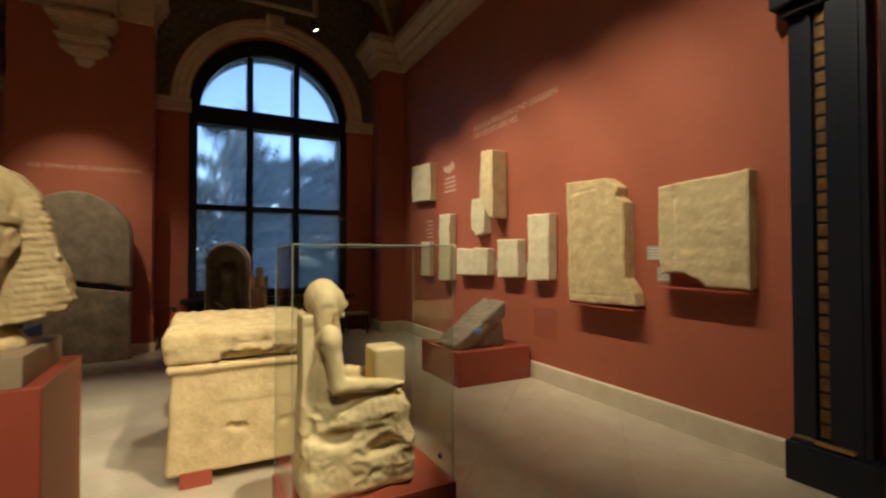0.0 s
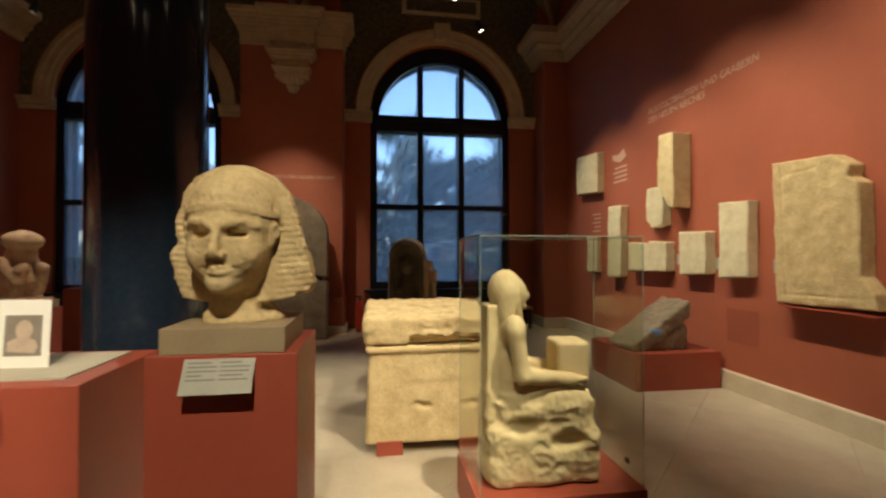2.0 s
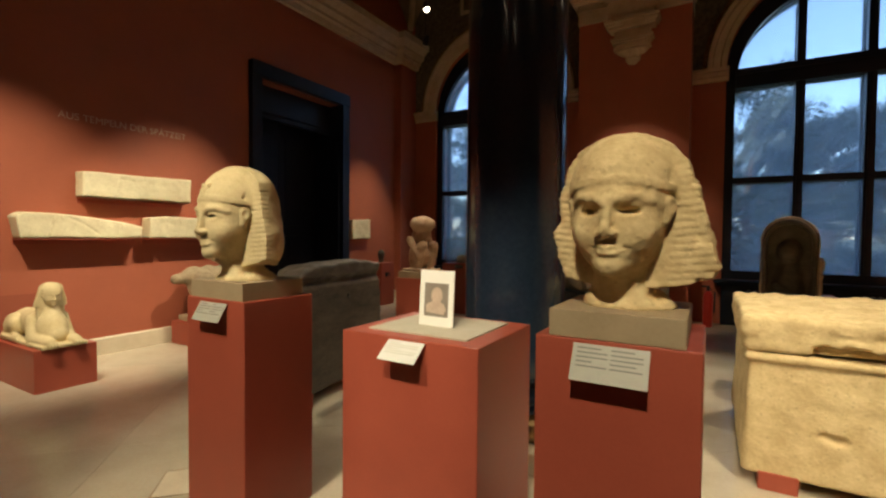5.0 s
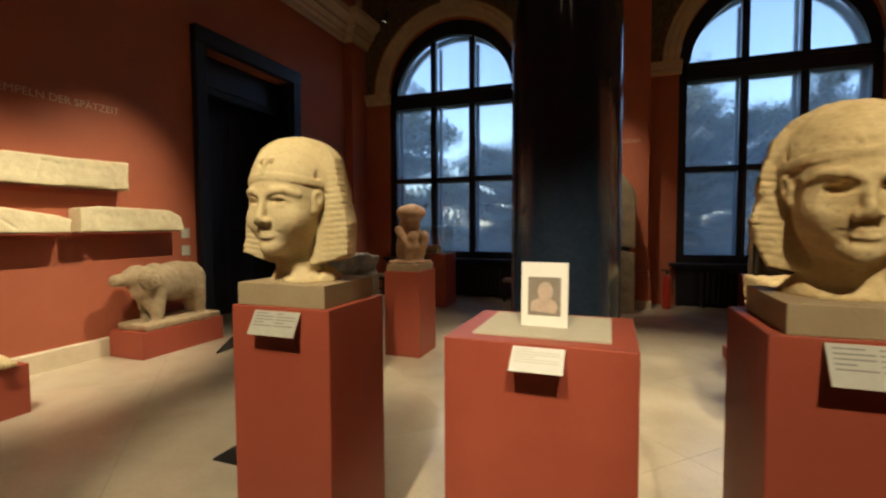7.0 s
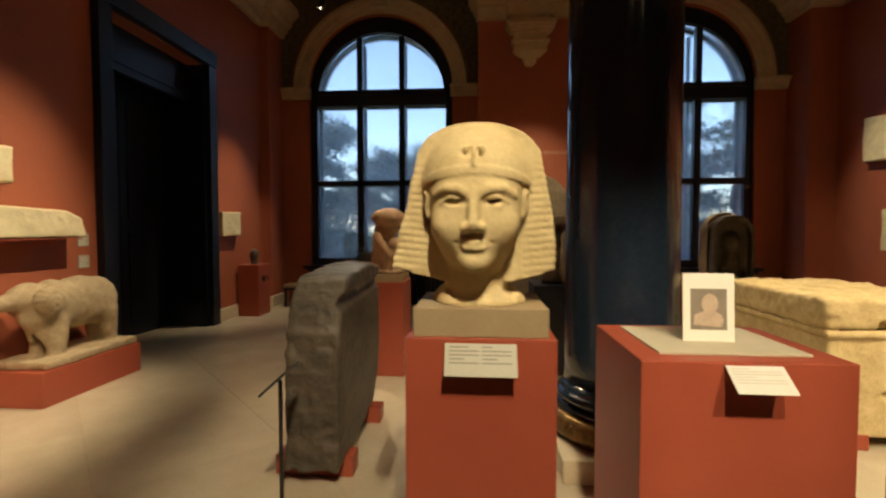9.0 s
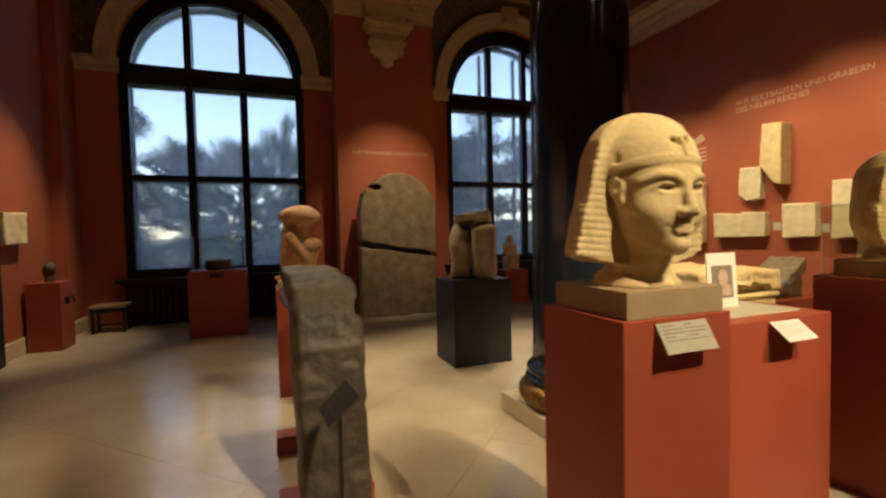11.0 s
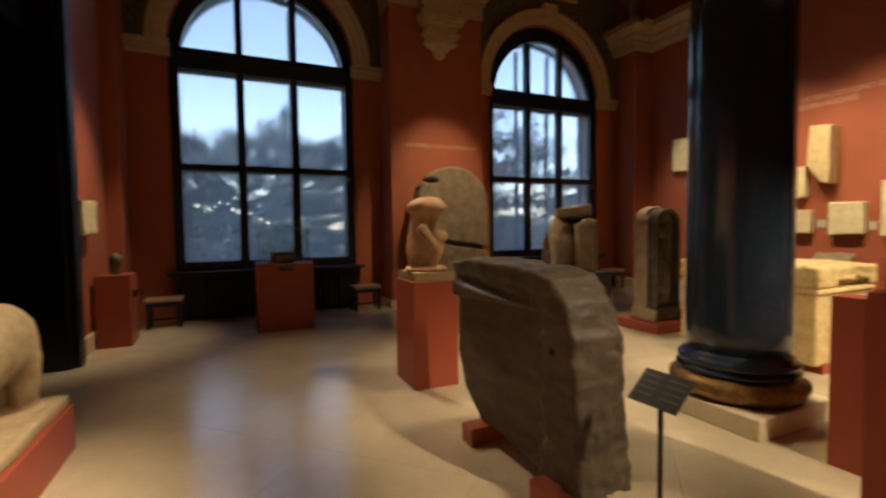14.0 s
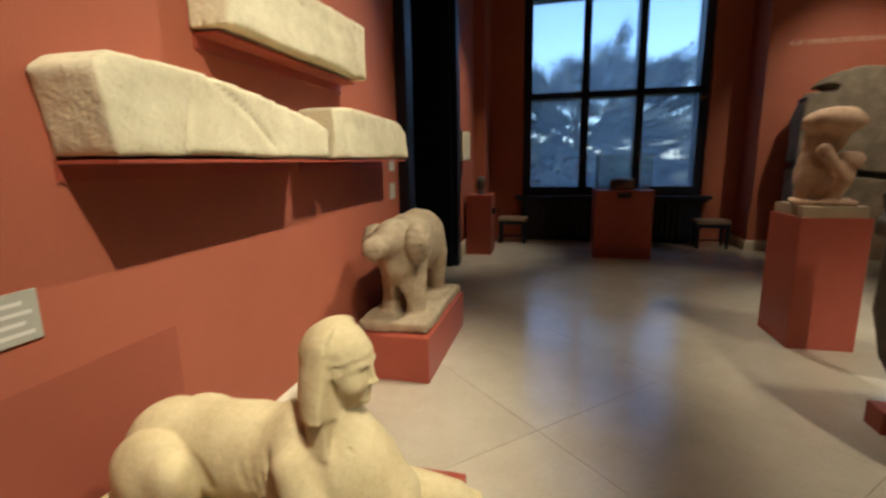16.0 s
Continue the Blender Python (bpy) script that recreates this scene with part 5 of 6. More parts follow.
def sphinx(P):
    """A reclining sphinx facing +x, its foot at z = 0, its tail at x = -0.5."""
    M = np.stack([P[..., 0], np.abs(P[..., 1]), P[..., 2]], axis=-1)
    d = ell(P, (-0.12, 0, 0.165), (0.40, 0.125, 0.135))
    d = join(d, ell(P, (-0.06, 0, 0.205), (0.32, 0.115, 0.125)), 0.04)
    d = join(d, ell(P, (-0.36, 0, 0.165), (0.13, 0.125, 0.145)), 0.05)
    d = join(d, ell(M, (-0.32, 0.112, 0.140), (0.150, 0.088, 0.135)), 0.006)
    d = join(d, ell(M, (-0.235, 0.165, 0.175), (0.05, 0.035, 0.06)), 0.03)
    d = join(d, cap(M, (-0.40, 0.16, 0.045), (-0.08, 0.17, 0.04), 0.05, 0.04), 0.015)
    d = join(d, ell(P, (0.12, 0, 0.20), (0.13, 0.15, 0.17)), 0.05)
    d = join(d, cap(P, (0.20, 0, 0.33), (0.34, 0, 0.10), 0.075, 0.10), 0.05)
    d = join(d, cap(M, (0.20, 0.12, 0.06), (0.52, 0.10, 0.045), 0.062, 0.048), 0.02)
    for k in (-0.025, 0.0, 0.025):
        d = join(d, ell(M, (0.565, 0.10 + k, 0.035), (0.035, 0.016, 0.03)), 0.008)
    d = join(d, rbox(P, (-0.0, 0, 0.015), (0.54, 0.19, 0.02), 0.01), 0.01)
    # head in its cloth
    Q = np.stack([P[..., 1], 0.212 - P[..., 0], P[..., 2] - 0.322], axis=-1) / 0.48
    d = join(d, royal_head(Q, "whole") * 0.48, 0.006)
    lappet = rbox(M, (0.200, 0.088, 0.335), (0.030, 0.026, 0.075), 0.012)
    lappet = lappet + 0.0012 * np.sin(2 * np.pi * P[..., 2] / 0.012)
    d = join(d, lappet, 0.006)
    d = join(d, cap(P, (0.17, 0, 0.26), (0.205, 0, 0.40), 0.085, 0.058), 0.02)
    d = join(d, ell(P, (0.25, 0, 0.17), (0.105, 0.125, 0.14)), 0.04)
    # upper arm, ribs, haunch and the hind foot
    d = join(d, cap(M, (0.13, 0.125, 0.25), (0.20, 0.140, 0.08), 0.050, 0.055), 0.025)
    d = cut(d, path_of(M, ((0.045, 0.125, 0.29), (0.080, 0.145, 0.20), (0.115, 0.155, 0.10)), (0.014, 0.026, 0.026)), 0.012)
    for k in range(3):
        d = cut(d, path_of(M, ((0.030 - 0.035 * k, 0.128, 0.265), (0.045 - 0.03 * k, 0.138, 0.16)), (0.006, 0.010)), 0.016)
    d = cut(d, path_of(M, ((-0.38, 0.105, 0.292), (-0.24, 0.125, 0.275), (-0.165, 0.135, 0.21), (-0.135, 0.150, 0.12), (-0.19, 0.195, 0.075), (-0.42, 0.205, 0.080)), (0.006, 0.013, 0.018, 0.032, 0.018, 0.016)), 0.008)
    d = cut(d, path_of(M, ((-0.44, 0.215, 0.085), (-0.30, 0.228, 0.080), (-0.12, 0.222, 0.085)), (0.010, 0.012, 0.012)), 0.010)
    for k in (-0.018, 0.0, 0.018):
        d = join(d, ell(M, (-0.045, 0.175 + k, 0.035), (0.03, 0.011, 0.024)), 0.006)
    d = cut(d, path_of(M, ((0.275, 0.075, 0.285), (0.330, 0.055, 0.20), (0.365, 0.02, 0.175)), (0.003, 0.003, 0.003)), 0.004)
    return d + 0.003 * lumps(P, 14, 6) + 0.0010 * lumps(P, 45, 7)


sp = carve("sphinx", sphinx, (-0.57, -0.26, 0.0), (0.64, 0.26, 0.66), 0.0068, LIME)
tagged(sp, "pale limestone reclining sphinx with a royal headcloth", "sculpture")
sp.matrix_basis = pose(-6.72, 2.66, 0.41)

# ---- standing ram ----
settle(part("low_plinth", boxes((-7.27, 4.28, 0, -6.71, 5.42, 0.31), bevel=0.006), RED), "low dark red painted plinth under a standing animal", "plinth")


def ram(P):
    """A standing animal facing -y, foot at z = 0."""
    M = np.stack([np.abs(P[..., 0]), P[..., 1], P[..., 2]], axis=-1)
    d = rbox(P, (0, 0.02, 0.035), (0.245, 0.53, 0.04), 0.02)
    d = join(d, ell(P, (0, 0.10, 0.52), (0.165, 0.40, 0.25)), 0.02)
    d = join(d, ell(P, (0, 0.30, 0.50), (0.16, 0.20, 0.24)), 0.05)
    d = join(d, ell(P, (0, -0.20, 0.52), (0.16, 0.20, 0.24)), 0.05)
    d = join(d, cap(M, (0.08, -0.22, 0.4), (0.085, -0.26, 0.06), 0.085, 0.07), 0.03)
    d = join(d, cap(M, (0.085, 0.34, 0.4), (0.085, 0.38, 0.06), 0.09, 0.07), 0.03)
    d = join(d, ell(P, (0, -0.34, 0.50), (0.13, 0.16, 0.2)), 0.05)
    d = join(d, ell(P, (-0.02, -0.42, 0.62), (0.115, 0.15, 0.13)), 0.04)
    d = join(d, cap(P, (-0.02, -0.46, 0.60), (-0.06, -0.62, 0.59), 0.085, 0.062), 0.03)
    # horns: thick discs with a spiral groove
    hy, hz = P[..., 1] + 0.36, P[..., 2] - 0.585
    rr, an = np.hypot(hy, hz), np.arctan2(hz, hy)
    horn = ell(M, (0.150, -0.36, 0.585), (0.085, 0.135, 0.135))
    horn = horn + 0.012 * np.clip(np.cos(2 * np.pi * rr / 0.058 - an) - 0.1, 0, 1) * np.clip((M[..., 0] - 0.14) / 0.03, 0, 1) + 0.003 * np.cos(an * 16)
    d = join(d, horn, 0.008)
    d = join(d, ell(P, (0, -0.27, 0.34), (0.125, 0.13, 0.22)), 0.04)
    d = cut(d, ell(P, (0, -0.30, 0.17), (0.035, 0.2, 0.13)), 0.02)
    d = cut(d, ell(M, (0.10, -0.50, 0.68), (0.03, 0.03, 0.02)), 0.015)
    d = cut(d, ell(P, (-0.07, -0.665, 0.575), (0.06, 0.03, 0.006)), 0.01)
    return d + 0.012 * lumps(P, 8, 3) + 0.005 * lumps(P, 22, 4)


rm = carve("standing_ram", ram, (-0.28, -0.70, 0.0), (0.28, 0.62, 0.86), 0.0105, RAMST)
tagged(rm, "weathered grey-beige stone standing animal with curled horns", "sculpture")
rm.matrix_basis = pose(-6.98, 4.85, 0.31)

# ---- upright slab on red blocks ----


def slab(P):
    pts = [(3.28, 0.10), (3.60, 0.07), (4.35, 0.13), (4.55, 0.30), (4.66, 0.55), (4.62, 1.23), (4.40, 1.27), (3.66, 1.255), (3.52, 1.21), (3.38, 1.09), (3.32, 0.9)]
    o = outline(P[..., 1], P[..., 2], pts) + 0.010 * lumps(P, 6, 2) + 0.008 * np.abs(lumps(P, 17, 3)) + 0.008 * np.abs(lumps(P, 40, 5))
    x = P[..., 0] + 4.0 + 0.04 * (P[..., 1] - 3.9)
    hollow = 0.062 * np.clip((1.03 - 0.05 * (P[..., 1] - 3.9) - P[..., 2]) / 0.03, 0, 1) * np.clip((P[..., 1] - 3.58 + 0.05 * lumps(P, 9, 7) + 0.03 * lumps(P, 26, 17)) / 0.02, 0, 1)
    f = np.maximum(x - 0.155, -x - 0.185 + hollow) + 0.003 * lumps(P, 5, 4) + 0.002 * lumps(P, 24, 14)
    d = -join(-o, -f, 0.03)
    # cavetto and roll on the one face, long hollows on the other
    z = P[..., 2]
    d = cut(d, cap(P, (-3.82, 3.2, 1.09), (-3.86, 4.7, 1.10), 0.045), 0.02)
    d = join(d, cap(P, (-3.865, 3.42, 1.03), (-3.89, 4.55, 1.035), 0.022), 0.01)
    d = cut(d, cap(P, (-4.17, 3.75, 1.06), (-4.22, 4.55, 1.13), 0.05), 0.03)
    d = cut(d, cap(P, (-4.2, 3.5, 1.17), (-4.24, 4.6, 1.19), 0.035), 0.03)
    d = d + 0.010 * np.clip((P[..., 2] - 1.0) / 0.1, 0, 1) * lumps(P, 10, 9)
    d = cut(d, ell(P, (-4.15, 3.5, 0.82), (0.03, 0.02, 0.025)), 0.01)
    d = cut(d, ell(P, (-3.86, 4.1, 0.93), (0.03, 0.018, 0.02)), 0.01)
    jag = np.clip((3.42 - P[..., 1]) / 0.08, 0, 1)
    return d + 0.012 * jag * lumps(P, 16, 8) + 0.0015 * lumps(P, 45, 6)


settle(carve("stone_slab", slab, (-4.28, 3.18, 0.05), (-3.74, 4.76, 1.34), 0.0125, SLATE), "thick dark brown stone slab with broken edges, standing upright", "stone slab")
for y0 in (3.42, 4.22):
    settle(part("support_block", boxes((-4.27, y0, 0.0, -3.78, y0 + 0.14, 0.125), bevel=0.004), RED), "small red painted block under an upright stone slab", "block", "slab supports")
st = thing("label_stand", "slim black stand with a tilted dark text plate", "stand", -4.02, 2.94, 0)
part("base_plate", boxes((-0.13, -0.11, 0, 0.13, 0.11, 0.012), bevel=0.003), BLACK, st)
part("pole", tube(bmesh.new(), [(0, 0, 0.01), (0, 0, 0.76)], 0.011), BLACK, st)
lb = part("plate", boxes((-0.115, -0.085, 0, 0.115, 0.085, 0.012), bevel=0.002), LABELD, st)
lb.matrix_basis = pose(-0.0, 0, 0.765, 42, 0, -86)
for k in range(4):
    for cx in (-0.115, 0.01):
        tl = part("text_line", boxes((cx + 0.012, 0.052 - k * 0.032, 0.012, cx + 0.095, 0.058 - k * 0.032, 0.0128)), LABELT, lb)

# ---- squatting figure on a tall pedestal ----
pedestal("display_pedestal", "tall dark red painted pedestal under a squatting figure", -4.22, 5.39, -3.78, 5.90, 0.99)
settle(part("plinth_block", boxes((-4.20, 5.41, 0.99, -3.80, 5.88, 1.07), bevel=0.004), TIMBER), "beige plinth block on the tall red pedestal", "plinth")


def squatter(P):
    d = cap(P, (0.0, 0.08, 0.0), (0.0, 0.08, 0.46), 0.085, 0.075)
    d = join(d, ell(P, (0.0, 0.04, 0.20), (0.13, 0.14, 0.20)), 0.05)
    d = join(d, ell(P, (0.0, -0.02, 0.60), (0.155, 0.19, 0.105)), 0.03)
    d = join(d, ell(P, (0.02, 0.0, 0.48), (0.10, 0.12, 0.12)), 0.04)
    M = np.stack([np.abs(P[..., 0]), P[..., 1], P[..., 2]], axis=-1)
    d = join(d, cap(M, (0.10, -0.05, 0.02), (0.10, -0.13, 0.30), 0.05, 0.055), 0.02)
    d = join(d, ell(M, (0.09, -0.14, 0.33), (0.06, 0.07, 0.055)), 0.03)
    d = join(d, cap(M, (0.15, 0.04, 0.40), (0.13, -0.10, 0.20), 0.045, 0.04), 0.03)
    d = join(d, rbox(P, (0, 0.0, 0.015), (0.17, 0.19, 0.02), 0.01), 0.02)
    return d + 0.009 * lumps(P, 13, 5) + 0.004 * lumps(P, 34, 6)


sq = carve("squatting_statue", squatter, (-0.24, -0.26, 0.0), (0.24, 0.26, 0.76), 0.012, surface("reddish_sandstone", (0.34, 0.20, 0.11), (0.56, 0.38, 0.24), 8, 60, 0.8, 0.5, 0.2))
tagged(sq, "worn reddish stone squatting figure with a rounded wig", "sculpture")
sq.matrix_basis = pose(-4.0, 5.64, 1.07, 0, 0, 72)

# ---- great round-topped stela before the pier ----


def stela(P):
    u, z = P[..., 0] + 2.06, P[..., 2]
    o = np.maximum(np.abs(u) - 0.70, -z)
    r = np.hypot(u, np.maximum(z - 1.86, 0)) - 0.70
    o = np.maximum(o, np.where(z > 1.86, r, -1))
    f = np.abs(P[..., 1] - 9.12) - 0.16
    d = -join(-o, -f, 0.02) + 0.012 * lumps(P, 6, 2) + 0.004 * lumps(P, 25, 3)
    d = cut(d, ell(P, (-2.52, 9.0, 2.30), (0.16, 0.3, 0.05)), 0.02)
    return d


def stela_low(P):
    return np.maximum(stela(P), P[..., 2] - 1.14 + 0.16 * (P[..., 0] + 2.06) + 0.02 * lumps(P, 9, 4))


def stela_high(P):
    return np.maximum(stela(P), 1.24 - 0.17 * (P[..., 0] + 2.06) - P[..., 2] + 0.02 * lumps(P, 8, 5))


sl = tagged(new("round_topped_stela"), "large brown round-topped stone stela broken in two", "stela")
sl.matrix_basis = pose(0, 0, 0)
carve("lower_piece", stela_low, (-2.86, 8.88, -0.02), (-1.28, 9.36, 1.36), 0.022, GREY, sl)
carve("upper_piece", stela_high, (-2.86, 8.88, 1.0), (-1.28, 9.36, 2.66), 0.022, GREY, sl)
part("mounting_core", boxes((-2.70, 9.06, 0.0, -1.44, 9.26, 2.2)), BLACK, sl, "black steel mounting between the pieces")

# ---- block statue on a black pedestal ----
pedestal("display_pedestal", "polished black stone pedestal under a damaged block statue", -2.42, 5.55, -1.72, 6.12, 0.95, material=WOOD)


def block_figure(P):
    d = join(ell(P, (-0.15, 0, 0.43), (0.13, 0.16, 0.22)), rbox(P, (-0.12, 0, 0.2), (0.13, 0.18, 0.21), 0.06), 0.05)
    d = join(d, rbox(P, (0.13, 0, 0.30), (0.13, 0.17, 0.31), 0.06), 0.015)
    d = join(d, rbox(P, (0.0, 0.10, 0.45), (0.20, 0.07, 0.26), 0.04), 0.03)
    d = join(d, np.maximum(rbox(P, (0.0, 0.0, 0.71), (0.20, 0.14, 0.075), 0.03), plane(P, (0, 0, 0.755), (-0.14, 0, 1))), 0.02)
    d = cut(d, ell(P, (-0.02, -0.09, 0.605), (0.11, 0.15, 0.055)), 0.015)
    d = cut(d, path_of(P, ((0.0, -0.18, 0.05), (-0.015, -0.17, 0.52)), (0.02, 0.034)), 0.02)
    return d + 0.010 * lumps(P, 8, 9) + 0.005 * lumps(P, 24, 10)


bf = carve("block_statue", block_figure, (-0.34, -0.28, 0.0), (0.34, 0.30, 0.78), 0.013, GREY)
tagged(bf, "damaged grey-brown block statue with a missing face", "sculpture")
bf.matrix_basis = pose(-2.05, 5.83, 0.95, 0, 0, -34)

# ---- round-topped niche stela on a low plinth ----
settle(part("low_plinth", boxes((-0.52, 5.92, 0, 0.30, 6.66, 0.13), bevel=0.006), RED), "low dark red painted plinth under a niche stela", "plinth")


def niche(P):
    """Slab with a rounded top and a figure standing in its niche, coloured dark for shade."""
    u, z = P[..., 0], P[..., 2]
    o = np.where(z > 1.37, np.hypot(u, z - 1.37) - 0.208, np.abs(u) - 0.208)
    d = np.maximum(np.maximum(o, -z), np.maximum(-0.20 - P[..., 1], P[..., 1] - 0.02))
    d = cut(d, np.maximum(np.hypot(u, np.maximum(z - 1.36, 0)) - 0.172, np.maximum(P[..., 1] + 0.09, 0.2 - z)), 0.012)
    d = join(d, ell(P, (0, -0.07, 0.78), (0.12, 0.08, 0.46)), 0.03)
    d = join(d, ell(P, (0, -0.10, 1.27), (0.095, 0.095, 0.11)), 0.02)
    d = join(d, cap(P, (-0.10, -0.13, 0.95), (0.08, -0.15, 0.82), 0.035, 0.03), 0.015)
    d = join(d, ell(P, (0.0, -0.1, 0.5), (0.12, 0.07, 0.2)), 0.03)
    d = cut(d, ell(P, (0.02, -0.19, 1.20), (0.06, 0.03, 0.012)), 0.006)
    return d + 0.005 * lumps(P, 10, 2) + 0.003 * lumps(P, 30, 3)


def niche_back(P):
    u, z = P[..., 0], P[..., 2]
    o = np.where(z > 1.38, np.hypot(u, z - 1.38) - 0.236, np.abs(u) - 0.236)
    d = np.maximum(np.maximum(o, -z), np.abs(P[..., 1] - 0.09) - 0.13)
    d = join(d, rbox(P, (0, 0.0, 0.07), (0.27, 0.25, 0.10), 0.03), 0.02)
    d = np.maximum(d, -rbox(P, (0, -0.12, 0.8), (0.214, 0.145, 0.84), 0.005))
    return d + 0.005 * lumps(P, 10, 6) + 0.003 * lumps(P, 30, 7)


ns = thing("niche_stela", "round-topped stela with a dark shade-coloured niche figure against a pale stone back", "stela", -0.11, 6.28, 0.13, -8)
# the dark stone of the face carries the niche's shade in its colour
carve("stela_face", niche, (-0.30, -0.24, 0.0), (0.30, 0.06, 1.66), 0.0125, SLATE, ns, "dark stone face and figure, the niche shade put into the colour")
carve("stela_back", niche_back, (-0.35, -0.28, 0.0), (0.35, 0.28, 1.68), 0.0135, RAMST, ns, "pale sandstone back and foot")

# ---- small seated figure by the window ----
pedestal("display_pedestal", "small dark red painted pedestal by the window", 0.33, 9.40, 0.86, 9.85, 0.66)


def seated(P):
    M = np.stack([np.abs(P[..., 0]), P[..., 1], P[..., 2]], axis=-1)
    d = rbox(P, (0, 0.04, 0.14), (0.12, 0.13, 0.14), 0.02)
    d = join(d, ell(P, (0, 0.05, 0.40), (0.10, 0.08, 0.17)), 0.04)
    d = join(d, cap(M, (0.06, 0.0, 0.30), (0.06, -0.16, 0.29), 0.055, 0.05), 0.02)
    d = join(d, cap(M, (0.06, -0.16, 0.29), (0.06, -0.16, 0.04), 0.045, 0.04), 0.02)
    d = join(d, ell(P, (0, 0.03, 0.64), (0.075, 0.075, 0.10)), 0.02)
    d = join(d, ell(M, (0.12, 0.04, 0.45), (0.045, 0.05, 0.13)), 0.03)
    return d + 0.006 * lumps(P, 14, 2)


sd = carve("seated_statuette", seated, (-0.2, -0.24, 0.0), (0.2, 0.2, 0.78), 0.013, LIME)
tagged(sd, "small pale stone seated figure on a red pedestal", "sculpture")
sd.matrix_basis = pose(0.58, 9.64, 0.66)

# ---- by the other window: pedestal with a small case, stools, corner pedestal ----
pedestal("display_pedestal", "dark red painted pedestal with a small glass case", -5.39, 8.56, -4.60, 9.12, 0.985)
tc = thing("glass_case", "small clear glass case on a red pedestal", "display case", -5.0, 8.84, 0.985)
hx, hy, ht = 0.36, 0.24, 0.5
for a in ((-hx, -hy, 0, hx, -hy + 0.006, ht), (-hx, hy - 0.006, 0, hx, hy, ht), (-hx, -hy + 0.006, 0, -hx + 0.006, hy - 0.006, ht), (hx - 0.006, -hy + 0.006, 0, hx, hy - 0.006, ht), (-hx, -hy, ht, hx, hy, ht + 0.006)):
    p = part("glass_sheet", boxes(a), CASEGLASS, tc)
    p.visible_shadow = False
part("glass_edge", boxes((-hx, -hy - 0.003, ht + 0.004, hx, -hy + 0.003, ht + 0.01)), EDGEGLASS, tc)
settle(carve("stone_fragment", lambda P: rbox(P, (-5.0, 8.84, 1.06), (0.17, 0.1, 0.075), 0.03) + 0.015 * lumps(P, 12, 3), (-5.25, 8.66, 0.985), (-4.75, 9.02, 1.2), 0.014, GREY), "small grey stone fragment inside a glass case", "fragment")
label_plate(-5.0, 8.556, 0.965, 0.18, 0.09, LABELD, LABELG, "small dark text plate on a red pedestal", 30, rows=3)


def stool(x, y, rz):
    s = thing("stool", "low black stool with a brown leather seat", "stool", x, y, 0, rz, group="window stools")
    part("seat", boxes((-0.25, -0.18, 0.39, 0.25, 0.18, 0.45), bevel=0.02), SEATM, s, "brown leather seat pad")
    part("seat_frame", boxes((-0.24, -0.17, 0.33, 0.24, 0.17, 0.39), bevel=0.006), WOOD, s)
    for sx in (-1, 1):
        for sy in (-1, 1):
            part("leg", boxes((sx * 0.21 - 0.022, sy * 0.14 - 0.022, 0, sx * 0.21 + 0.022, sy * 0.14 + 0.022, 0.33), bevel=0.005), WOOD, s)
    part("stretcher", boxes((-0.2, -0.012, 0.1, 0.2, 0.012, 0.13)), WOOD, s)
    return s


sto = stool(-6.67, 9.78, 0)
copy_thing(sto, pose(-3.52, 9.72, 0))
copy_thing(sto, pose(2.45, 9.76, 0))

pedestal("display_pedestal", "dark red painted corner pedestal with a small head", -7.28, 8.55, -6.90, 9.0, 0.92)
settle(carve("small_head", lambda P: join(ell(P, (-7.09, 8.78, 1.09), (0.075, 0.085, 0.11)), cap(P, (-7.09, 8.78, 0.92), (-7.09, 8.78, 1.05), 0.06, 0.05), 0.03) + 0.012 * lumps(P, 16, 2),
             (-7.25, 8.62, 0.92), (-6.95, 8.94, 1.26), 0.012, DARKST), "small dark stone head on a red corner pedestal", "sculpture")
rd = thing("rope_hook", "small black wall fitting on the side of a red pedestal", "fitting", -6.9, 8.7, 0.62)
part("bracket", boxes((0, -0.02, 0.0, 0.05, 0.02, 0.09), bevel=0.004), BLACK, rd)
part("hook", tube(bmesh.new(), [(0.04, 0, 0.08), (0.09, 0, 0.1), (0.1, 0, 0.02)], 0.012), BLACK, rd)

fe = thing("fire_extinguisher", "slim red fire extinguisher standing beside the wall pier", "fire extinguisher", -0.80, 9.72, 0)
part("cylinder", lathe(bmesh.new(), [(0.06, 0.0), (0.075, 0.02), (0.075, 0.5), (0.06, 0.58), (0.03, 0.62)], 0, 0, 20), EXTRED, fe, "", True)
part("valve", lathe(bmesh.new(), [(0.025, 0.62), (0.025, 0.68), (0.015, 0.7)], 0, 0, 12), BLACK, fe)
part("handle", boxes((-0.1, -0.012, 0.68, 0.03, 0.012, 0.71), bevel=0.004), BLACK, fe)
part("hose", tube(bmesh.new(), [(0.03, 0, 0.66), (0.1, 0, 0.6), (0.095, 0, 0.25)], 0.012), BLACK, fe)

# ---- outside: park ground and pines ----
bm = bmesh.new()
vs = [bm.verts.new(v) for v in ((-900, 10.95, -1.2), (900, 10.95, -1.2), (900, 1500, -1.2), (-900, 1500, -1.2))]
bm.faces.new(vs)
tagged(part("ground", bm, LAWN), "park lawn outside the windows", "ground", "", "structure")


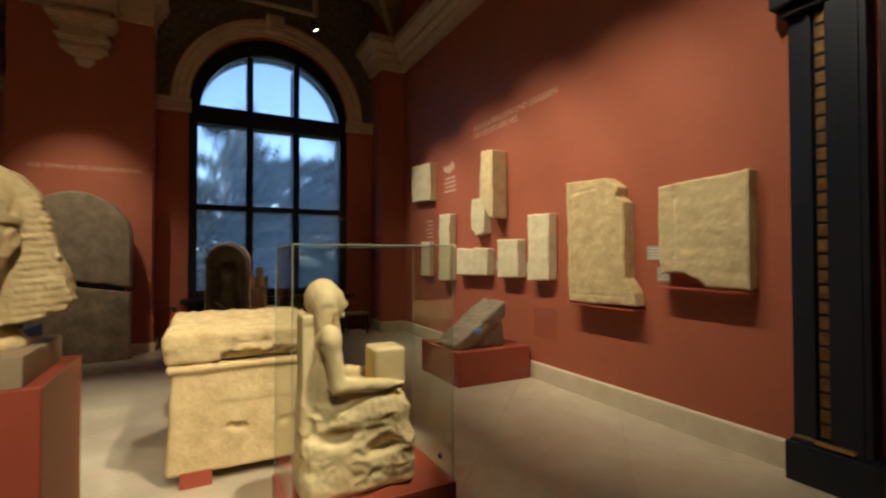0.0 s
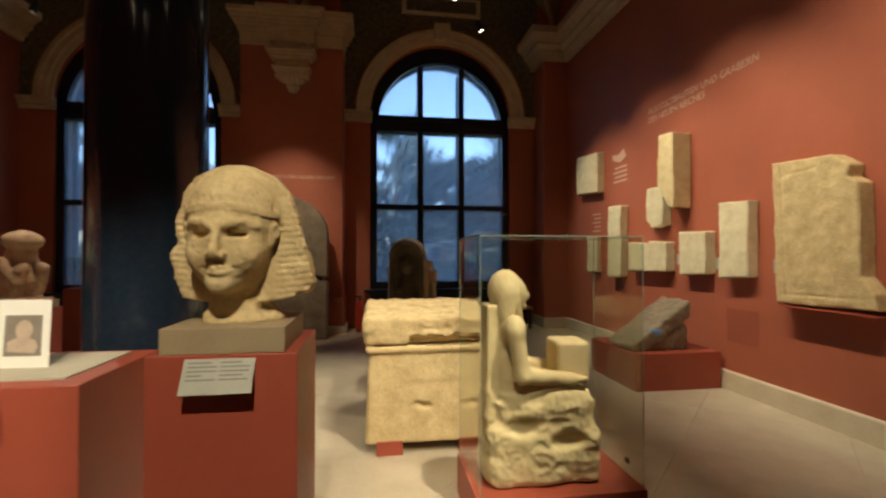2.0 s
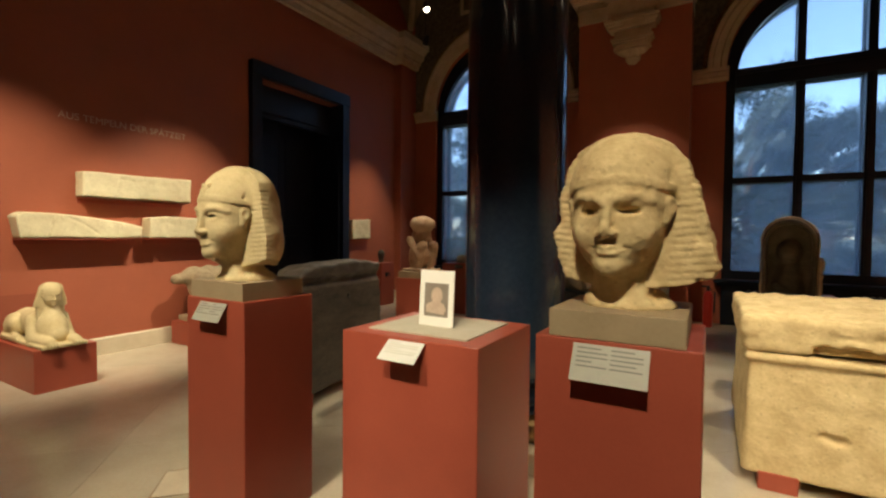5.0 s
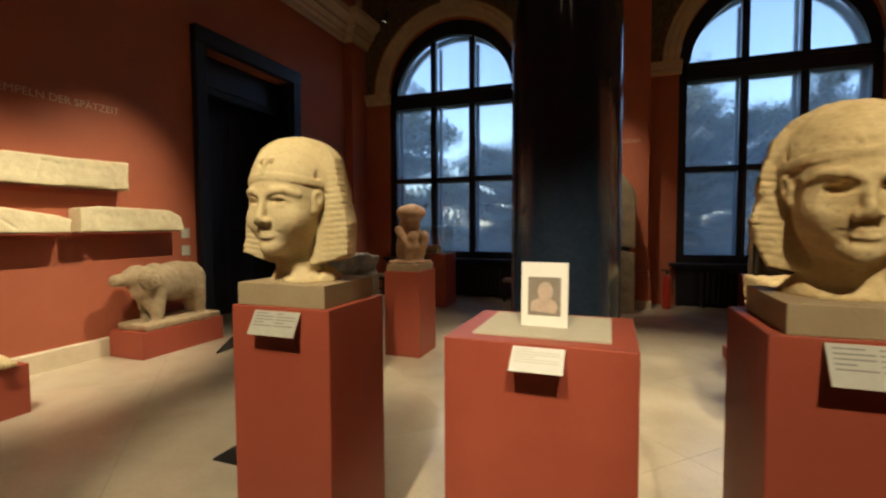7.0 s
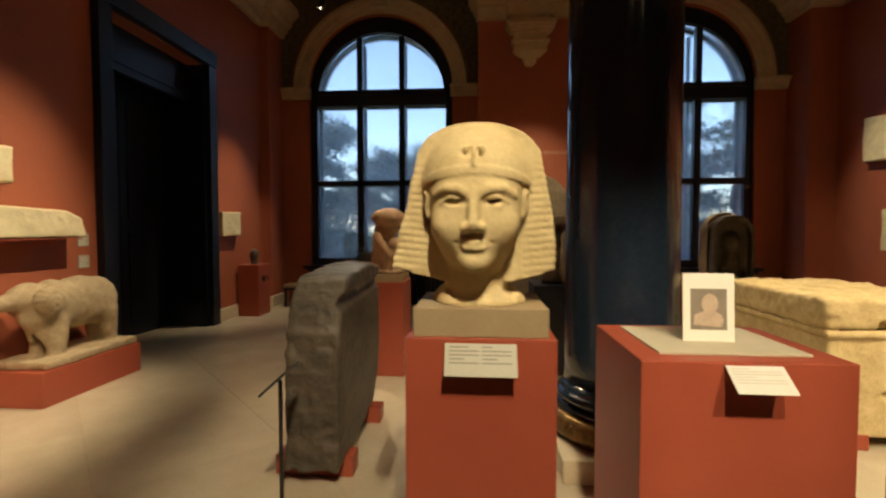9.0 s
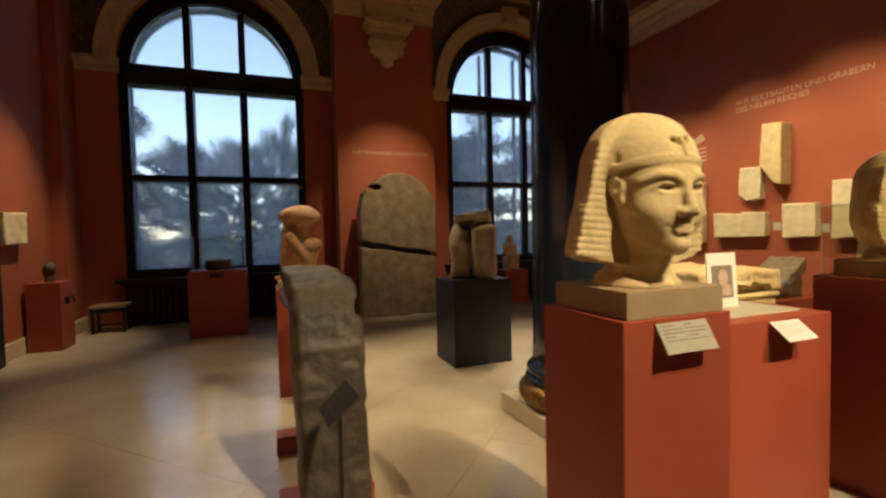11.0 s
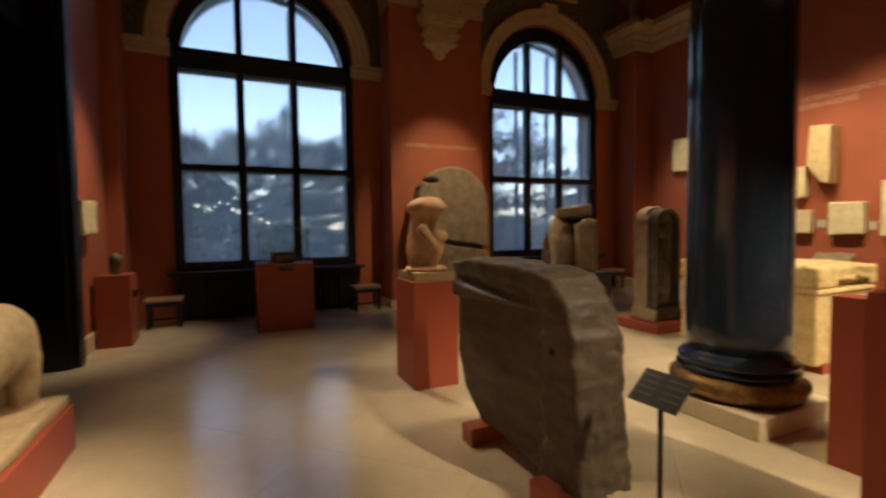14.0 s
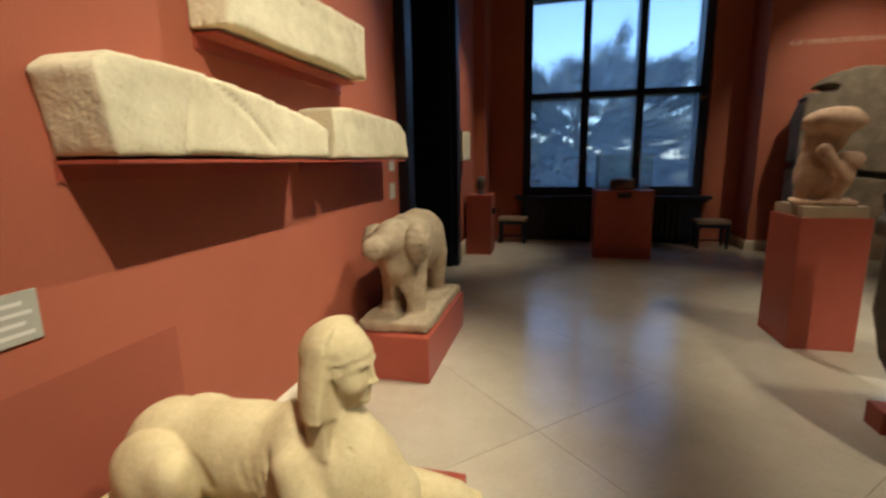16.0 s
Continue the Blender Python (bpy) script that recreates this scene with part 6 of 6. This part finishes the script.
def pine(height, seed):
    rnd = random.Random(seed)
    t = thing("pine_tree", "tall loose-crowned pine outside the window", "tree", group="park pines")
    pts = [(0.15 * math.sin(i * 1.3 + seed), 0.12 * math.cos(i + seed), height * i / 8) for i in range(9)]
    bm = tube(bmesh.new(), pts, [0.24 * (1 - i / 9.5) for i in range(9)], 8)
    verts, faces = [], []
    for b in range(38):
        f = rnd.uniform(0.12, 1.0)
        z = height * f
        reach = (0.6 + 2.9 * (1 - f) ** 0.7) * rnd.uniform(0.7, 1.15)
        a = rnd.uniform(0, 2 * math.pi)
        tip = Vector((math.cos(a) * reach, math.sin(a) * reach, z + rnd.uniform(-0.1, 0.5)))
        root = Vector((0, 0, z - 0.2))
        tube(bm, [root, (root + tip) / 2 + Vector((0, 0, 0.1)), tip], [0.06, 0.04, 0.015], 5)
        for c in range(14):
            s = 0.3 + 0.75 * rnd.random()
            p = root.lerp(tip, s) + Vector((rnd.gauss(0, 0.22), rnd.gauss(0, 0.22), rnd.gauss(0.08, 0.12)))
            for q in range(16):
                d = Vector((rnd.gauss(0, 1), rnd.gauss(0, 1), rnd.gauss(0.25, 0.6))).normalized()
                o = d.orthogonal().normalized() * rnd.uniform(0.045, 0.085)
                e = p + d * rnd.uniform(0.16, 0.36)
                n = len(verts)
                verts += [tuple(p - o * 0.4), tuple(p + o * 0.4), tuple(e + o), tuple(e - o)]
                faces.append((n, n + 1, n + 2, n + 3))
    part("trunk", bm, BARK, t)
    me = bpy.data.meshes.new("crown")
    me.from_pydata(verts, [], faces)
    me.materials.append(LEAF)
    cr = new("crown", me)
    cr.parent = t
    return t


p1, p2 = pine(8.0, 3), pine(6.3, 11)
p1.matrix_basis = pose(-9.6, 19.5, -1.2)
p2.matrix_basis = pose(-5.2, 21.5, -1.2, 0, 0, 40)
for src, x, y, r in ((p1, 0.4, 20.0, 80), (p2, 2.4, 19.0, 200), (p1, 5.0, 20.5, 160), (p2, -12.5, 22.0, 20), (p2, -1.8, 22.5, 260), (p1, 9.0, 22.0, 300),
                     (p2, -7.4, 23.0, 120), (p1, -15.5, 21.0, 210), (p2, 6.8, 24.0, 75), (p1, -3.4, 26.0, 15), (p2, 12.5, 21.0, 140), (p1, 1.8, 27.0, 330)):
    copy_thing(src, pose(x, y, -1.2, 0, 0, r))
rnd = random.Random(5)
verts, faces = [], []
for i in range(9500):
    x, y = rnd.uniform(-26, 24), rnd.uniform(23, 29)
    z = -1.2 + rnd.random() * (3.2 + 0.9 * math.sin(x * 0.9) + 0.7 * math.sin(x * 2.3))
    d = Vector((rnd.gauss(0, 1), rnd.gauss(0, 1), rnd.gauss(0.2, 0.7))).normalized()
    o = d.orthogonal().normalized() * 0.16
    e = Vector((x, y, z)) + d * rnd.uniform(0.3, 0.6)
    n = len(verts)
    verts += [(x - o.x * 0.5, y - o.y * 0.5, z), (x + o.x * 0.5, y + o.y * 0.5, z), tuple(e + o), tuple(e - o)]
    faces.append((n, n + 1, n + 2, n + 3))
me = bpy.data.meshes.new("shrubbery")
me.from_pydata(verts, [], faces)
me.materials.append(LEAF)
tagged(new("shrubbery", me), "dense dark evergreen shrubs behind the pines", "shrubs", "", "stuff")

# ---- floor cover beside a pedestal ----
fh = thing("floor_cover", "small square cover let into the stone floor", "floor cover", -3.54, 2.29, 0, 45)
for q in ((-0.16, -0.16, 0.16, -0.154), (-0.16, 0.154, 0.16, 0.16), (-0.16, -0.154, -0.154, 0.154), (0.154, -0.154, 0.16, 0.154)):
    part("edge_strip", boxes((q[0], q[1], 0.0, q[2], q[3], 0.0018)), BRONZE, fh)
part("cover_plate", boxes((-0.154, -0.154, 0.0, 0.154, 0.154, 0.001)), BASEM, fh)

# ---- floor: polished slabs laid on the diagonal, joints recessed ----
floor = tagged(part("floor", boxes((XL - 0.8, YB, -0.3, XR + 0.8, 10.9, -0.006)), JOINT), "polished cream stone floor slabs laid on the diagonal", "floor", "", "structure")


def clip(poly, a, b, c):
    out = []
    for i, p in enumerate(poly):
        q = poly[i - 1]
        sp, sq_ = a * p[0] + b * p[1] - c, a * q[0] + b * q[1] - c
        if (sp <= 0) != (sq_ <= 0):
            t = sq_ / (sq_ - sp)
            out.append((q[0] + (p[0] - q[0]) * t, q[1] + (p[1] - q[1]) * t))
        if sp <= 0:
            out.append(p)
    return out


TILE, GAP = 1.12, 0.0009
R2 = math.sqrt(0.5)
for i in range(-14, 16):
    for j in range(-14, 16):
        cx, cy = CX + (i - j) * TILE * R2, CY + (i + j) * TILE * R2
        h = (TILE / 2 - GAP) / R2
        poly = [(cx - h, cy), (cx, cy - h), (cx + h, cy), (cx, cy + h)]
        for lim in ((1, 0, XR + 0.75), (-1, 0, -(XL - 0.75)), (0, 1, 10.19), (0, -1, -YB)):
            poly = clip(poly, *lim) if poly else poly
        if len(poly) < 3:
            continue
        bm = bmesh.new()
        inner = [(cx + (x - cx) * 0.9988, cy + (y - cy) * 0.9988) for x, y in poly]
        lo = [bm.verts.new((x, y, -0.006)) for x, y in poly]
        mid_ = [bm.verts.new((x, y, -0.0015)) for x, y in poly]
        hi = [bm.verts.new((x, y, 0.0)) for x, y in inner]
        n = len(poly)
        for k in range(n):
            bm.faces.new((lo[k], lo[(k + 1) % n], mid_[(k + 1) % n], mid_[k]))
            bm.faces.new((mid_[k], mid_[(k + 1) % n], hi[(k + 1) % n], hi[k]))
        bm.faces.new(hi)
        part("floor_slab", bm, FLOORM, floor)
